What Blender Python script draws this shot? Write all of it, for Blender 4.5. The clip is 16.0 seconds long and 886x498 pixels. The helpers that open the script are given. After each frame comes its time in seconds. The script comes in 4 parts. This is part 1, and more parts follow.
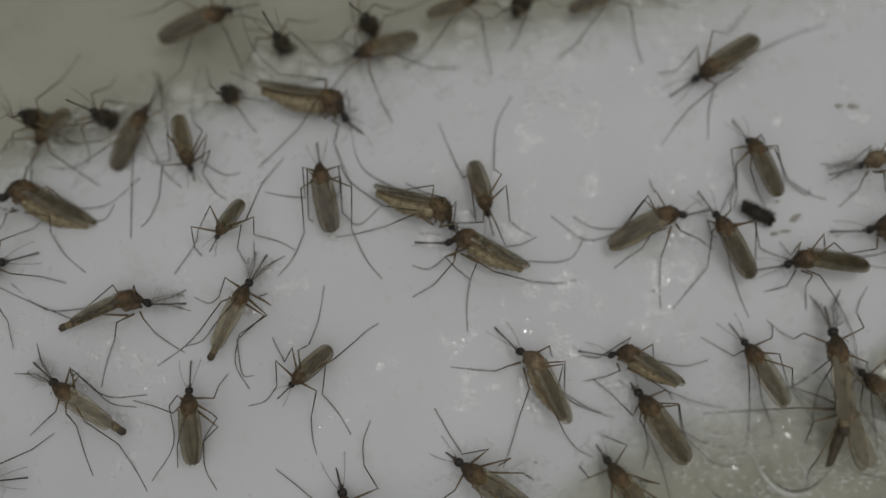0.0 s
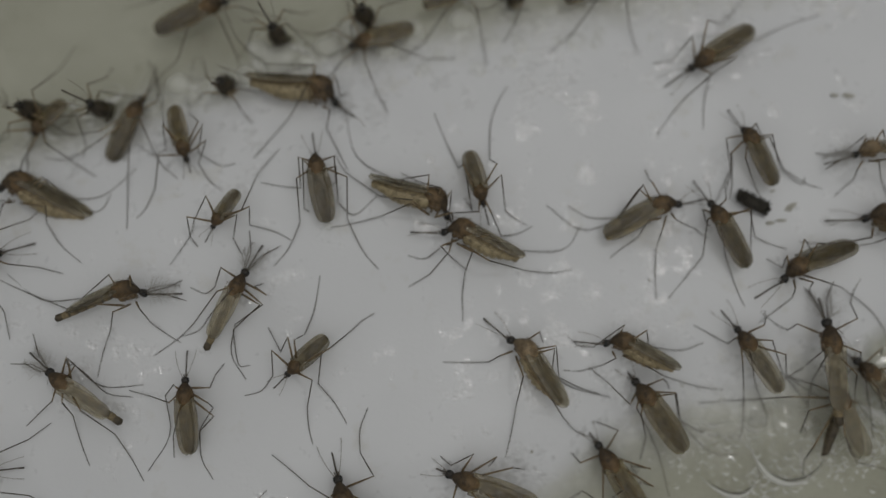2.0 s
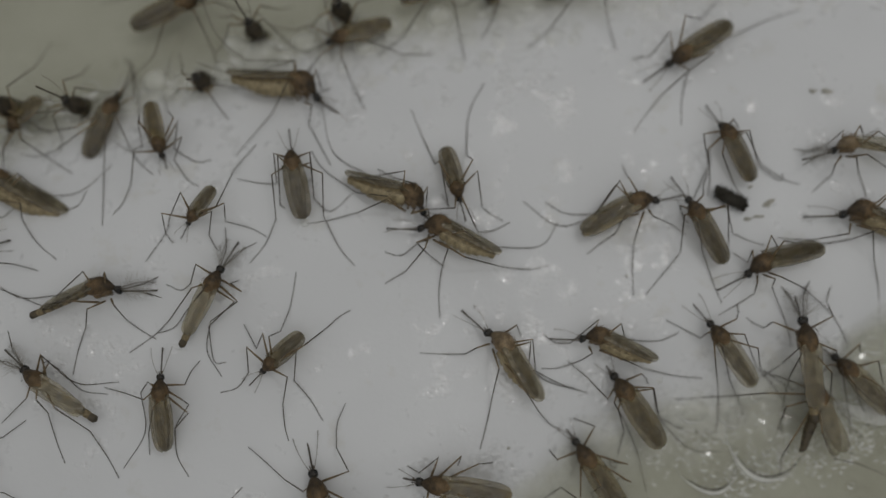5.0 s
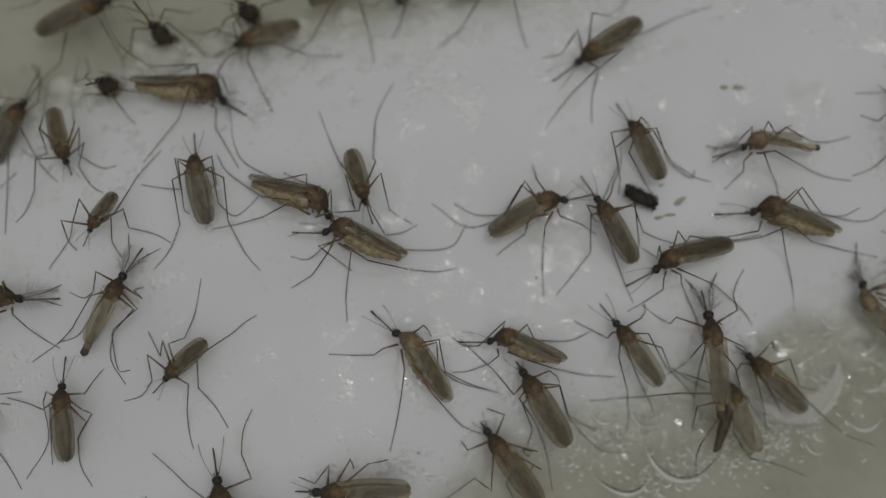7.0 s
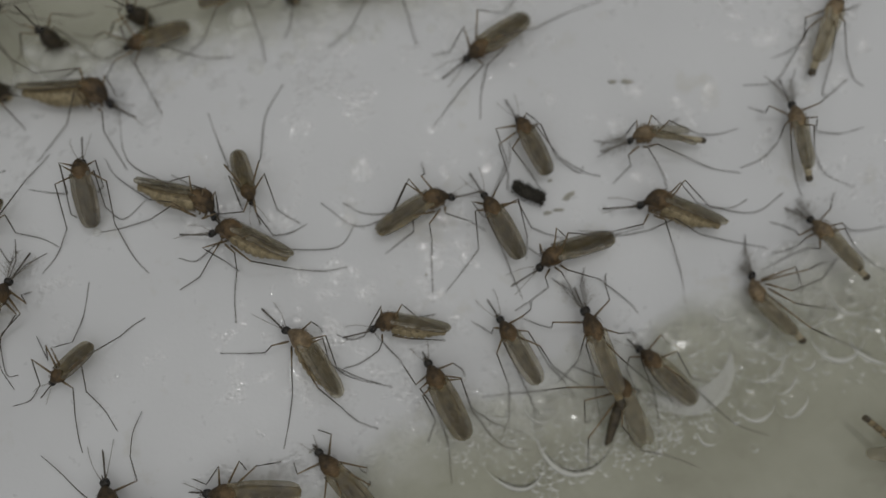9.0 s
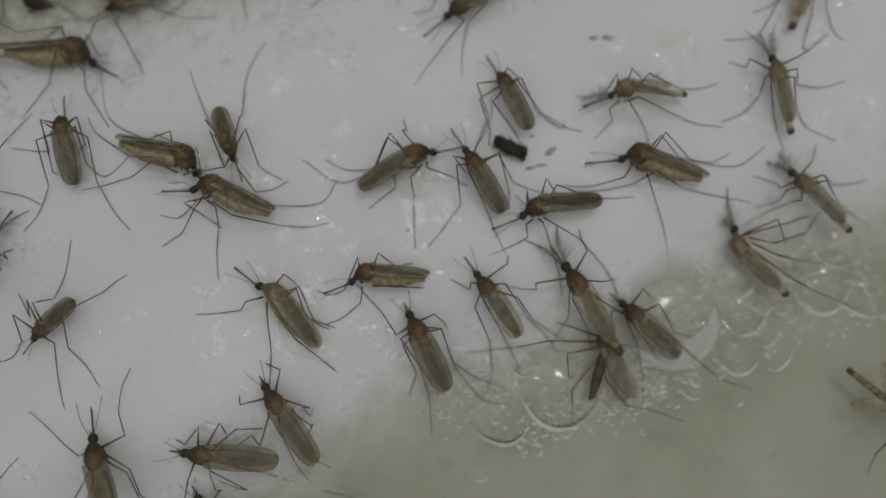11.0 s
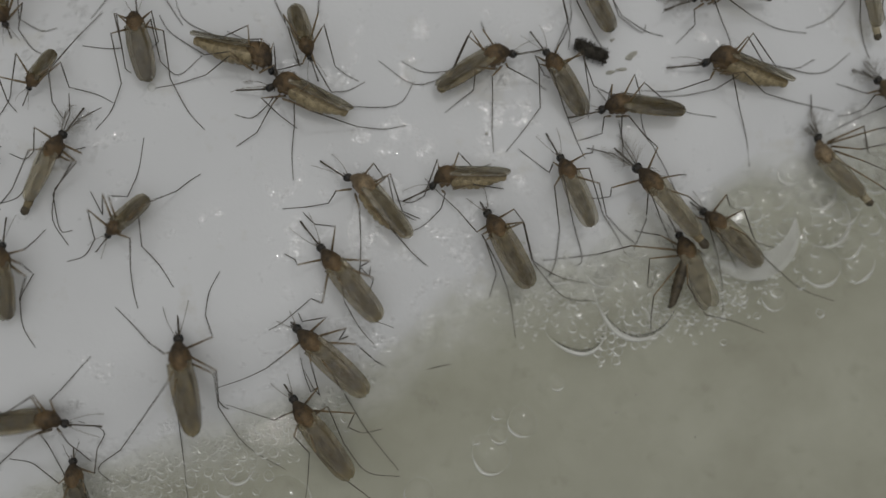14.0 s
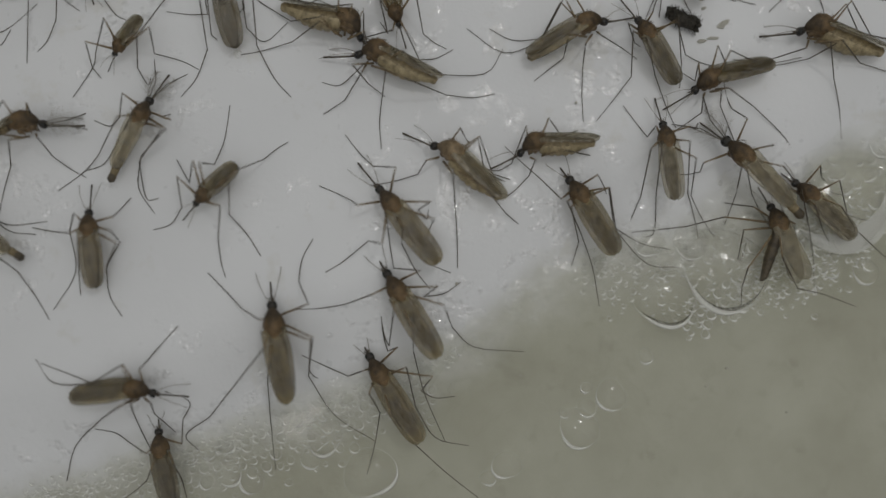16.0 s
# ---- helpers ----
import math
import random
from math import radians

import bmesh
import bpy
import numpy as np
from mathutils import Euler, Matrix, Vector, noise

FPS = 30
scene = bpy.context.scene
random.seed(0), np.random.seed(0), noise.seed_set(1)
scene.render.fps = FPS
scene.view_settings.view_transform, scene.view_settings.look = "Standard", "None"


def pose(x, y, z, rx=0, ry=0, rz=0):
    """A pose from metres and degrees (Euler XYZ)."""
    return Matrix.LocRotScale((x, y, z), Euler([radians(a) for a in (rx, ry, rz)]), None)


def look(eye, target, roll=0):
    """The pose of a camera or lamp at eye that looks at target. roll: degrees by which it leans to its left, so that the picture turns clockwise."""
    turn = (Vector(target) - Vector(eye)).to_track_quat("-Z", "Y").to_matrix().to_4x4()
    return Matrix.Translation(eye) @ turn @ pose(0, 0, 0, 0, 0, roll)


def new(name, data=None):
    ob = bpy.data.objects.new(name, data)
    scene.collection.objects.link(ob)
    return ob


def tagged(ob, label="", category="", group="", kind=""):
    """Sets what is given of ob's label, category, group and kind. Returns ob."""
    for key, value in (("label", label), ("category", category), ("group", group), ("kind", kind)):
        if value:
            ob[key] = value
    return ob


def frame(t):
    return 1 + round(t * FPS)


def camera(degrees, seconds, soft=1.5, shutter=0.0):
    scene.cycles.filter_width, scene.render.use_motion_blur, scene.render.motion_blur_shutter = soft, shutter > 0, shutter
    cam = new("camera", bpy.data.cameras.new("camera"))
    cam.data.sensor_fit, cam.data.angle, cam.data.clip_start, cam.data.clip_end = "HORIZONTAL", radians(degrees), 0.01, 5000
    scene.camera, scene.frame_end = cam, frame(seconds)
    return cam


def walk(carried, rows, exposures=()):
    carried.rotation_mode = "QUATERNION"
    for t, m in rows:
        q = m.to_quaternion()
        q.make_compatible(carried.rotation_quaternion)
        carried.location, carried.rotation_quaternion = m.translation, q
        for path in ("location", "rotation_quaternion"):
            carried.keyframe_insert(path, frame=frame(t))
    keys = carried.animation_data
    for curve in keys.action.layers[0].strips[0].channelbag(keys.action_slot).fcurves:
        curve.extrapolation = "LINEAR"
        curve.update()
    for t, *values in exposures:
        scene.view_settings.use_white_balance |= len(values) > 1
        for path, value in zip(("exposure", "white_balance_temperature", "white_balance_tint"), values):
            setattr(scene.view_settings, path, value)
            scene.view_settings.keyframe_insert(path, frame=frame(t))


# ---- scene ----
MM = 0.001


def at(x, y, z, rx=0, ry=0, rz=0):
    """A pose from millimetres and degrees."""
    return pose(x * MM, y * MM, z * MM, rx, ry, rz)


# the camera looks nearly straight down from 46 mm
cam = camera(60, 16.0, soft=1.5)
cam.data.dof.use_dof = True
cam.data.dof.focus_distance = 43.3 * MM
cam.data.dof.aperture_fstop = 10.0
walk(cam, [
    (0.0, at(-0.00, -1.94, 47.23, 6.23, -0.21, 1.22)),
    (0.5, at(0.04, -1.96, 47.25, 6.27, -0.16, 1.16)),
    (1.0, at(0.07, -2.03, 47.24, 6.20, -0.24, 1.16)),
    (1.5, at(0.07, -2.48, 47.23, 6.36, -0.24, 1.15)),
    (2.0, at(0.29, -2.53, 47.22, 6.22, -0.17, 1.10)),
    (2.5, at(0.29, -1.83, 47.24, 5.86, -0.29, 1.15)),
    (3.0, at(0.41, -2.14, 47.18, 6.04, -0.23, 1.12)),
    (5.5, at(2.75, -2.52, 47.03, 5.98, -0.20, 0.97)),
    (6.0, at(4.41, -2.38, 46.69, 6.33, -0.17, 0.71)),
    (6.5, at(5.96, -2.27, 46.61, 6.00, -0.26, 0.32)),
    (7.0, at(6.99, -2.33, 46.64, 6.09, -0.22, 0.20)),
    (7.5, at(8.09, -2.33, 46.71, 5.93, -0.24, -0.04)),
    (8.0, at(9.92, -2.25, 46.73, 5.94, -0.24, -0.23)),
    (8.5, at(10.82, -2.39, 46.68, 5.98, -0.31, -0.55)),
    (9.0, at(13.35, -2.28, 46.80, 5.83, -0.34, -0.90)),
    (11.5, at(14.35, -6.18, 46.28, 6.31, -0.27, -1.33)),
    (12.0, at(13.38, -6.93, 46.04, 6.08, -0.21, -1.21)),
    (12.5, at(12.88, -7.78, 45.83, 6.12, -0.25, -1.05)),
    (13.0, at(11.62, -8.70, 45.41, 6.09, -0.25, -0.99)),
    (13.5, at(10.60, -9.36, 45.22, 5.82, -0.25, -0.96)),
    (14.0, at(9.81, -10.31, 45.06, 5.86, -0.27, -0.73)),
    (14.5, at(8.77, -11.21, 44.84, 5.63, -0.24, -0.80)),
    (15.0, at(7.67, -11.72, 44.68, 5.67, -0.09, -0.77)),
    (15.5, at(6.58, -11.71, 44.60, 5.68, -0.09, -0.56)),
    (16.0, at(4.96, -11.50, 44.31, 5.38, -0.05, -0.42)),
], exposures=[(0.0, -0.09), (6.0, -0.09), (9.0, -0.06), (12.5, 0.04), (16.0, 0.07)])

# ---- light: a dim room and one bench lamp above the tray ----
world = bpy.data.worlds.new("room")
scene.world = world
world.use_nodes = True
tree = world.node_tree
back = tree.nodes["Background"]
way = tree.nodes.new("ShaderNodeTexCoord")
split = tree.nodes.new("ShaderNodeSeparateXYZ")
shade = tree.nodes.new("ShaderNodeValToRGB")
tree.links.new(way.outputs["Generated"], split.inputs[0])
tree.links.new(split.outputs[2], shade.inputs[0])
tree.links.new(shade.outputs[0], back.inputs[0])
# dark walls low down, a pale ceiling above
shade.color_ramp.elements[0].position, shade.color_ramp.elements[0].color = 0.05, (0.12, 0.12, 0.115, 1)
shade.color_ramp.elements[1].position, shade.color_ramp.elements[1].color = 0.75, (0.985, 0.99, 0.965, 1)
back.inputs[1].default_value = 0.478


def lamp(name, x, y, z, tx, ty, size, watts, colour):
    data = bpy.data.lights.new(name, "AREA")
    data.shape, data.size, data.energy, data.color = "DISK", size * MM, watts, colour
    ob = new(name, data)
    ob.matrix_world = look((x * MM, y * MM, z * MM), (tx * MM, ty * MM, 0))
    return ob


lamp("bench_lamp", 52, 45, 145, 20, 6, 13, 0.021, (1.0, 0.99, 0.975))
lamp("far_lamp", -40, -35, 190, 5, -2, 15, 0.008, (1.0, 0.99, 0.98))

# ---- materials ----
def material(name):
    m = bpy.data.materials.new(name)
    m.use_nodes = True
    t = m.node_tree
    t.nodes.clear()
    out = t.nodes.new("ShaderNodeOutputMaterial")
    return m, t, out


def node(t, kind, **ins):
    n = t.nodes.new("ShaderNode" + kind)
    for k, v in ins.items():
        k = k.replace("_", " ")
        n.inputs[k].default_value = v
    return n


def noise_tex(t, scale, detail=4.0, rough=0.55):
    """Noise in millimetres: scale is features per millimetre."""
    co = t.nodes.new("ShaderNodeTexCoord")
    n = node(t, "TexNoise", Scale=scale * 1000.0, Detail=detail, Roughness=rough)
    t.links.new(co.outputs["Object"], n.inputs["Vector"])
    return n


def ramp(t, source, stops):
    r = t.nodes.new("ShaderNodeValToRGB")
    els = r.color_ramp.elements
    while len(els) < len(stops):
        els.new(0.5)
    for e, (p, c) in zip(els, stops):
        e.position, e.color = p, (*c, 1)
    t.links.new(source, r.inputs[0])
    return r


def bump(t, source, strength, distance):
    b = node(t, "Bump", Strength=strength, Distance=distance)
    t.links.new(source, b.inputs["Height"])
    return b


def body_material(name, dark, light, scale=6.0, rough=0.5, relief=0.5, coat=0.0, front=1.0):
    """Mottled insect skin; front: how dark its pigment is at the head's end."""
    m, t, out = material(name)
    n = noise_tex(t, scale)
    fine = noise_tex(t, scale * 7, 2.0)
    c = ramp(t, n.outputs[0], [(0.32, dark), (0.7, light)])
    mix = t.nodes.new("ShaderNodeMixRGB")
    mix.blend_type = "MULTIPLY"
    mix.inputs[0].default_value = 0.6
    g = ramp(t, fine.outputs[0], [(0.3, (0.5, 0.5, 0.5)), (0.65, (1.15, 1.15, 1.15))])
    t.links.new(c.outputs[0], mix.inputs[1])
    t.links.new(g.outputs[0], mix.inputs[2])
    if front < 1.0:
        co = t.nodes.new("ShaderNodeTexCoord")
        sep = t.nodes.new("ShaderNodeSeparateXYZ")
        t.links.new(co.outputs["Object"], sep.inputs[0])
        along = node(t, "MapRange")
        along.inputs["From Min"].default_value, along.inputs["From Max"].default_value = -0.5 * MM, 0.75 * MM
        t.links.new(sep.outputs[0], along.inputs["Value"])
        pigment = ramp(t, along.outputs[0], [(0.0, (1, 1, 1)), (0.45, (0.85, 0.83, 0.80)), (1.0, (front, front, front))])
        tone = t.nodes.new("ShaderNodeMixRGB")
        tone.blend_type = "MULTIPLY"
        tone.inputs[0].default_value = 1.0
        t.links.new(mix.outputs[0], tone.inputs[1])
        t.links.new(pigment.outputs[0], tone.inputs[2])
        mix = tone
    p = node(t, "BsdfPrincipled", Roughness=rough)
    p.inputs["Coat Weight"].default_value = coat
    b = bump(t, fine.outputs[0], relief, 0.03 * MM)
    t.links.new(mix.outputs[0], p.inputs["Base Color"])
    t.links.new(b.outputs[0], p.inputs["Normal"])
    t.links.new(p.outputs[0], out.inputs[0])
    return m


def wing_material(name, colour, clear):
    """A membrane: partly see-through, with a faint gloss."""
    m, t, out = material(name)
    # the grain runs along the wing
    co = t.nodes.new("ShaderNodeTexCoord")
    along = node(t, "Mapping", Scale=(0.7, 1.5, 1.0))
    t.links.new(co.outputs["Object"], along.inputs["Vector"])
    n = node(t, "TexNoise", Scale=3000.0, Detail=4.0, Roughness=0.6)
    t.links.new(along.outputs[0], n.inputs["Vector"])
    c = ramp(t, n.outputs[0], [(0.36, tuple(v * 0.66 for v in colour)), (0.64, tuple(v * 1.26 for v in colour))])
    p = node(t, "BsdfPrincipled", Roughness=0.16)
    p.inputs["Specular IOR Level"].default_value = 0.5
    fine = node(t, "TexNoise", Scale=2100.0, Detail=3.0, Roughness=0.6)
    t.links.new(along.outputs[0], fine.inputs["Vector"])
    b = bump(t, fine.outputs[0], 1.0, 0.16 * MM)
    t.links.new(b.outputs[0], p.inputs["Normal"])
    own = t.nodes.new("ShaderNodeObjectInfo")
    tone = ramp(t, own.outputs["Random"], [(0.0, (0.72, 0.72, 0.72)), (1.0, (1.45, 1.43, 1.36))])
    tint = t.nodes.new("ShaderNodeMixRGB")
    tint.blend_type = "MULTIPLY"
    tint.inputs[0].default_value = 1.0
    # what lies under the membrane shows through in patches
    cloud = noise_tex(t, 1.3, 3.0)
    patch = ramp(t, cloud.outputs[0], [(0.38, (0.58, 0.55, 0.49)), (0.62, (1.42, 1.39, 1.29))])
    mottle = t.nodes.new("ShaderNodeMixRGB")
    mottle.blend_type = "MULTIPLY"
    mottle.inputs[0].default_value = 1.0
    t.links.new(c.outputs[0], mottle.inputs[1])
    t.links.new(patch.outputs[0], mottle.inputs[2])
    t.links.new(mottle.outputs[0], tint.inputs[1])
    t.links.new(tone.outputs[0], tint.inputs[2])
    t.links.new(tint.outputs[0], p.inputs["Base Color"])
    tr = node(t, "BsdfTransparent")
    tr.inputs[0].default_value = (0.985, 0.97, 0.915, 1)
    mix = node(t, "MixShader")
    mix.inputs[0].default_value = 1 - clear
    t.links.new(tr.outputs[0], mix.inputs[1])
    t.links.new(p.outputs[0], mix.inputs[2])
    shine = node(t, "BsdfGlossy", Roughness=0.20)
    t.links.new(b.outputs[0], shine.inputs["Normal"])
    top = node(t, "MixShader")
    top.inputs[0].default_value = 0.036
    t.links.new(mix.outputs[0], top.inputs[1])
    t.links.new(shine.outputs[0], top.inputs[2])
    t.links.new(top.outputs[0], out.inputs[0])
    return m


M_HEAD = body_material("insect_head", (0.012, 0.010, 0.008), (0.035, 0.028, 0.02), 7, 0.45)
M_EYE = body_material("insect_eye", (0.006, 0.006, 0.006), (0.014, 0.013, 0.012), 12, 0.25)
M_THORAX = body_material("insect_thorax", (0.056, 0.036, 0.016), (0.225, 0.145, 0.066), 3, 0.6, 0.9, 0.0, 0.33)
M_THORAX_DARK = body_material("insect_thorax_dark", (0.018, 0.014, 0.008), (0.070, 0.052, 0.028), 3, 0.6, 0.9)
M_FLANK = body_material("insect_flank", (0.11, 0.070, 0.034), (0.32, 0.225, 0.120), 3, 0.5, 0.5, 0.1, 0.55)
M_THORAX_PALE = body_material("insect_thorax_pale", (0.15, 0.105, 0.056), (0.38, 0.28, 0.16), 3, 0.5, 0.7, 0.1, 0.55)
M_ABDOMEN = body_material("insect_abdomen", (0.12, 0.090, 0.045), (0.32, 0.25, 0.135), 4, 0.5, 0.5)
M_ABDOMEN_DARK = body_material("insect_abdomen_dark", (0.030, 0.023, 0.013), (0.108, 0.083, 0.047), 3, 0.5, 0.5)
M_BELLY = body_material("insect_belly", (0.19, 0.15, 0.08), (0.44, 0.36, 0.215), 3, 0.45, 0.4)
M_ABDOMEN_PALE = body_material("insect_abdomen_pale", (0.26, 0.215, 0.13), (0.50, 0.44, 0.31), 4, 0.5, 0.5)
M_LEG = body_material("insect_leg", (0.034, 0.027, 0.019), (0.11, 0.086, 0.058), 5, 0.5)
M_FEMUR = body_material("insect_femur", (0.10, 0.072, 0.038), (0.30, 0.22, 0.12), 5, 0.5)
M_VEIN = wing_material("insect_vein", (0.060, 0.050, 0.034), 0.34)
M_WING = wing_material("insect_wing", (0.152, 0.123, 0.066), 0.54)
M_WING_CLEAR = wing_material("insect_wing_clear", (0.27, 0.24, 0.18), 0.72)
M_HAIR = body_material("insect_hair", (0.12, 0.10, 0.075), (0.24, 0.205, 0.155), 5, 0.6)
M_BRISTLE = body_material("insect_bristle", (0.30, 0.28, 0.24), (0.42, 0.39, 0.34), 5, 0.6)


def sheet_material():
    """Wet white fibre under a thin glossy film, faint yellowish stains; beige sediment below the waterline."""
    m, t, out = material("wet_white_sheet")
    big = noise_tex(t, 0.07, 3.0)
    stain = noise_tex(t, 0.35, 5.0, 0.6)
    c = ramp(t, big.outputs[0], [(0.3, (0.655, 0.66, 0.672)), (0.7, (0.725, 0.73, 0.742))])
    s = ramp(t, stain.outputs[0], [(0.28, (0.80, 0.77, 0.68)), (0.40, (1, 1, 1))])
    mix = t.nodes.new("ShaderNodeMixRGB")
    mix.blend_type = "MULTIPLY"
    mix.inputs[0].default_value = 0.45
    t.links.new(c.outputs[0], mix.inputs[1])
    t.links.new(s.outputs[0], mix.inputs[2])
    silt = noise_tex(t, 0.11, 6.0, 0.62)
    speck = noise_tex(t, 0.8, 5.0)
    c2 = ramp(t, silt.outputs[0], [(0.32, (0.330, 0.324, 0.254)), (0.68, (0.450, 0.448, 0.372))])
    s2 = ramp(t, speck.outputs[0], [(0.26, (0.78, 0.77, 0.74)), (0.42, (1, 1, 1))])
    mix2 = t.nodes.new("ShaderNodeMixRGB")
    mix2.blend_type = "MULTIPLY"
    mix2.inputs[0].default_value = 0.6
    t.links.new(c2.outputs[0], mix2.inputs[1])
    t.links.new(s2.outputs[0], mix2.inputs[2])
    geo = t.nodes.new("ShaderNodeNewGeometry")
    sep = t.nodes.new("ShaderNodeSeparateXYZ")
    t.links.new(geo.outputs["Position"], sep.inputs[0])
    wob = node(t, "MapRange")
    wob.inputs["To Min"].default_value, wob.inputs["To Max"].default_value = -0.30 * MM, 0.30 * MM
    edge = noise_tex(t, 0.6, 3.0)
    t.links.new(edge.outputs[0], wob.inputs["Value"])
    add = t.nodes.new("ShaderNodeMath")
    t.links.new(sep.outputs[2], add.inputs[0])
    t.links.new(wob.outputs[0], add.inputs[1])
    wet = node(t, "MapRange")
    wet.interpolation_type = "SMOOTHSTEP"
    wet.inputs["From Min"].default_value, wet.inputs["From Max"].default_value = -0.62 * MM, 0.66 * MM
    t.links.new(add.outputs[0], wet.inputs["Value"])
    both = t.nodes.new("ShaderNodeMixRGB")
    t.links.new(wet.outputs[0], both.inputs[0])
    t.links.new(mix2.outputs[0], both.inputs[1])
    t.links.new(mix.outputs[0], both.inputs[2])
    p = node(t, "BsdfPrincipled", Roughness=0.6)
    gloss = node(t, "BsdfGlossy", Roughness=0.13)
    pools = noise_tex(t, 0.24, 3.0)
    damp = node(t, "MapRange")
    damp.inputs["From Min"].default_value, damp.inputs["From Max"].default_value = 0.61, 0.73
    damp.inputs["To Min"].default_value, damp.inputs["To Max"].default_value = 0.001, 0.32
    spots = noise_tex(t, 0.9, 2.0)
    wide = node(t, "Math")
    wide.operation = "MULTIPLY_ADD"
    wide.inputs[1].default_value, wide.inputs[2].default_value = 0.95, -0.475
    t.links.new(spots.outputs[0], wide.inputs[0])
    sum_ = node(t, "Math")
    # the sheet is wettest along the waterline
    hem = node(t, "MapRange")
    hem.interpolation_type = "SMOOTHSTEP"
    hem.inputs["From Min"].default_value, hem.inputs["From Max"].default_value = 1.7 * MM, 0.5 * MM
    hem.inputs["To Min"].default_value, hem.inputs["To Max"].default_value = 0.0, 0.10
    t.links.new(sep.outputs[2], hem.inputs["Value"])
    # and on the ridge of the mound
    crest = node(t, "VectorMath")
    crest.operation = "DISTANCE"
    crest.inputs[1].default_value = (14 * MM, 10 * MM, 1.5 * MM)
    t.links.new(geo.outputs["Position"], crest.inputs[0])
    ridge = node(t, "MapRange")
    ridge.interpolation_type = "SMOOTHSTEP"
    ridge.inputs["From Min"].default_value, ridge.inputs["From Max"].default_value = 15 * MM, 4 * MM
    ridge.inputs["To Min"].default_value, ridge.inputs["To Max"].default_value = -0.02, 0.035
    t.links.new(crest.outputs["Value"], ridge.inputs["Value"])
    patch = node(t, "Math")
    t.links.new(pools.outputs[0], patch.inputs[0])
    t.links.new(ridge.outputs[0], patch.inputs[1])
    soak = node(t, "Math")
    t.links.new(patch.outputs[0], soak.inputs[0])
    t.links.new(hem.outputs[0], soak.inputs[1])
    t.links.new(soak.outputs[0], sum_.inputs[0])
    t.links.new(wide.outputs[0], sum_.inputs[1])
    t.links.new(sum_.outputs[0], damp.inputs["Value"])
    wave = noise_tex(t, 3.4, 2.0, 0.5)
    b = bump(t, wave.outputs[0], 1.0, 0.20 * MM)
    t.links.new(b.outputs[0], gloss.inputs["Normal"])
    skin = node(t, "MixShader")
    over = node(t, "Math")
    over.operation = "MULTIPLY"
    t.links.new(damp.outputs[0], over.inputs[0])
    t.links.new(wet.outputs[0], over.inputs[1])
    t.links.new(over.outputs[0], skin.inputs[0])
    t.links.new(gloss.outputs[0], skin.inputs[2])
    fine = noise_tex(t, 0.5, 6.0)
    b2 = bump(t, fine.outputs[0], 0.4, 0.2 * MM)
    t.links.new(b2.outputs[0], p.inputs["Normal"])
    t.links.new(both.outputs[0], p.inputs["Base Color"])
    t.links.new(p.outputs[0], skin.inputs[1])
    t.links.new(skin.outputs[0], out.inputs[0])
    return m


def film_material(name, body, colour, rough, ior=1.33, relief=0.08, edge=0.85):
    """A clear wet film: see-through with a glossy skin; body is the share of cloudy matter, or of painted tone, in it.
    """
    m, t, out = material(name)
    tr = node(t, "BsdfTransparent")
    tr.inputs[0].default_value = (0.995, 0.995, 0.985, 1)
    di = node(t, "BsdfDiffuse")
    di.inputs[0].default_value = (*colour, 1)
    one = node(t, "MixShader")
    one.inputs[0].default_value = body
    t.links.new(tr.outputs[0], one.inputs[1])
    t.links.new(di.outputs[0], one.inputs[2])
    gl = node(t, "BsdfGlossy", Roughness=rough)
    n = noise_tex(t, 0.8, 3.0)
    b = bump(t, n.outputs[0], 0.5, relief * MM)
    t.links.new(b.outputs[0], gl.inputs["Normal"])
    lw = node(t, "LayerWeight", Blend=0.5)
    power = t.nodes.new("ShaderNodeMath")
    power.operation = "POWER"
    power.inputs[1].default_value = 4.0
    t.links.new(lw.outputs["Facing"], power.inputs[0])
    gain = t.nodes.new("ShaderNodeMath")
    gain.operation = "MULTIPLY_ADD"
    gain.inputs[1].default_value, gain.inputs[2].default_value = edge, (ior - 1) ** 2 / (ior + 1) ** 2
    t.links.new(power.outputs[0], gain.inputs[0])
    mix = node(t, "MixShader")
    t.links.new(gain.outputs[0], mix.inputs[0])
    t.links.new(one.outputs[0], mix.inputs[1])
    t.links.new(gl.outputs[0], mix.inputs[2])
    t.links.new(mix.outputs[0], out.inputs[0])
    return m


M_WHITE = sheet_material()
M_LIQUID = film_material("clear_liquid", 0.02, (0.36, 0.355, 0.28), 0.05, 1.33, 0.01)
M_BUBBLE = film_material("bubble_film", 0.05, (0.72, 0.71, 0.64), 0.13, 1.5, edge=0.32)
M_CELL = film_material("foam_film", 0.02, (0.6, 0.6, 0.55), 0.13, 1.55)
M_MILKY = film_material("milky_bubble_film", 0.34, (0.80, 0.80, 0.74), 0.15, 1.5)
# dark colour stands in for the room mirrored in a wide bubble's lower edge
M_DARK_REFLECTION = film_material("bubble_dark_reflection", 0.6, (0.13, 0.125, 0.10), 0.1, 1.4)
# the white body of rims and foam walls also paints their lower highlights
M_RIM_SHINE = film_material("bubble_rim_shine", 0.58, (0.78, 0.78, 0.75), 0.13, 1.6)
M_FOAM_SHINE = film_material("foam_wall_shine", 0.72, (0.82, 0.82, 0.79), 0.12, 1.5)
M_SKIN = film_material("wet_skin", 0.02, (0.62, 0.615, 0.55), 0.10, 1.46, 0.55)
M_CREAM = film_material("white_froth", 0.54, (0.74, 0.74, 0.72), 0.08, 1.4)
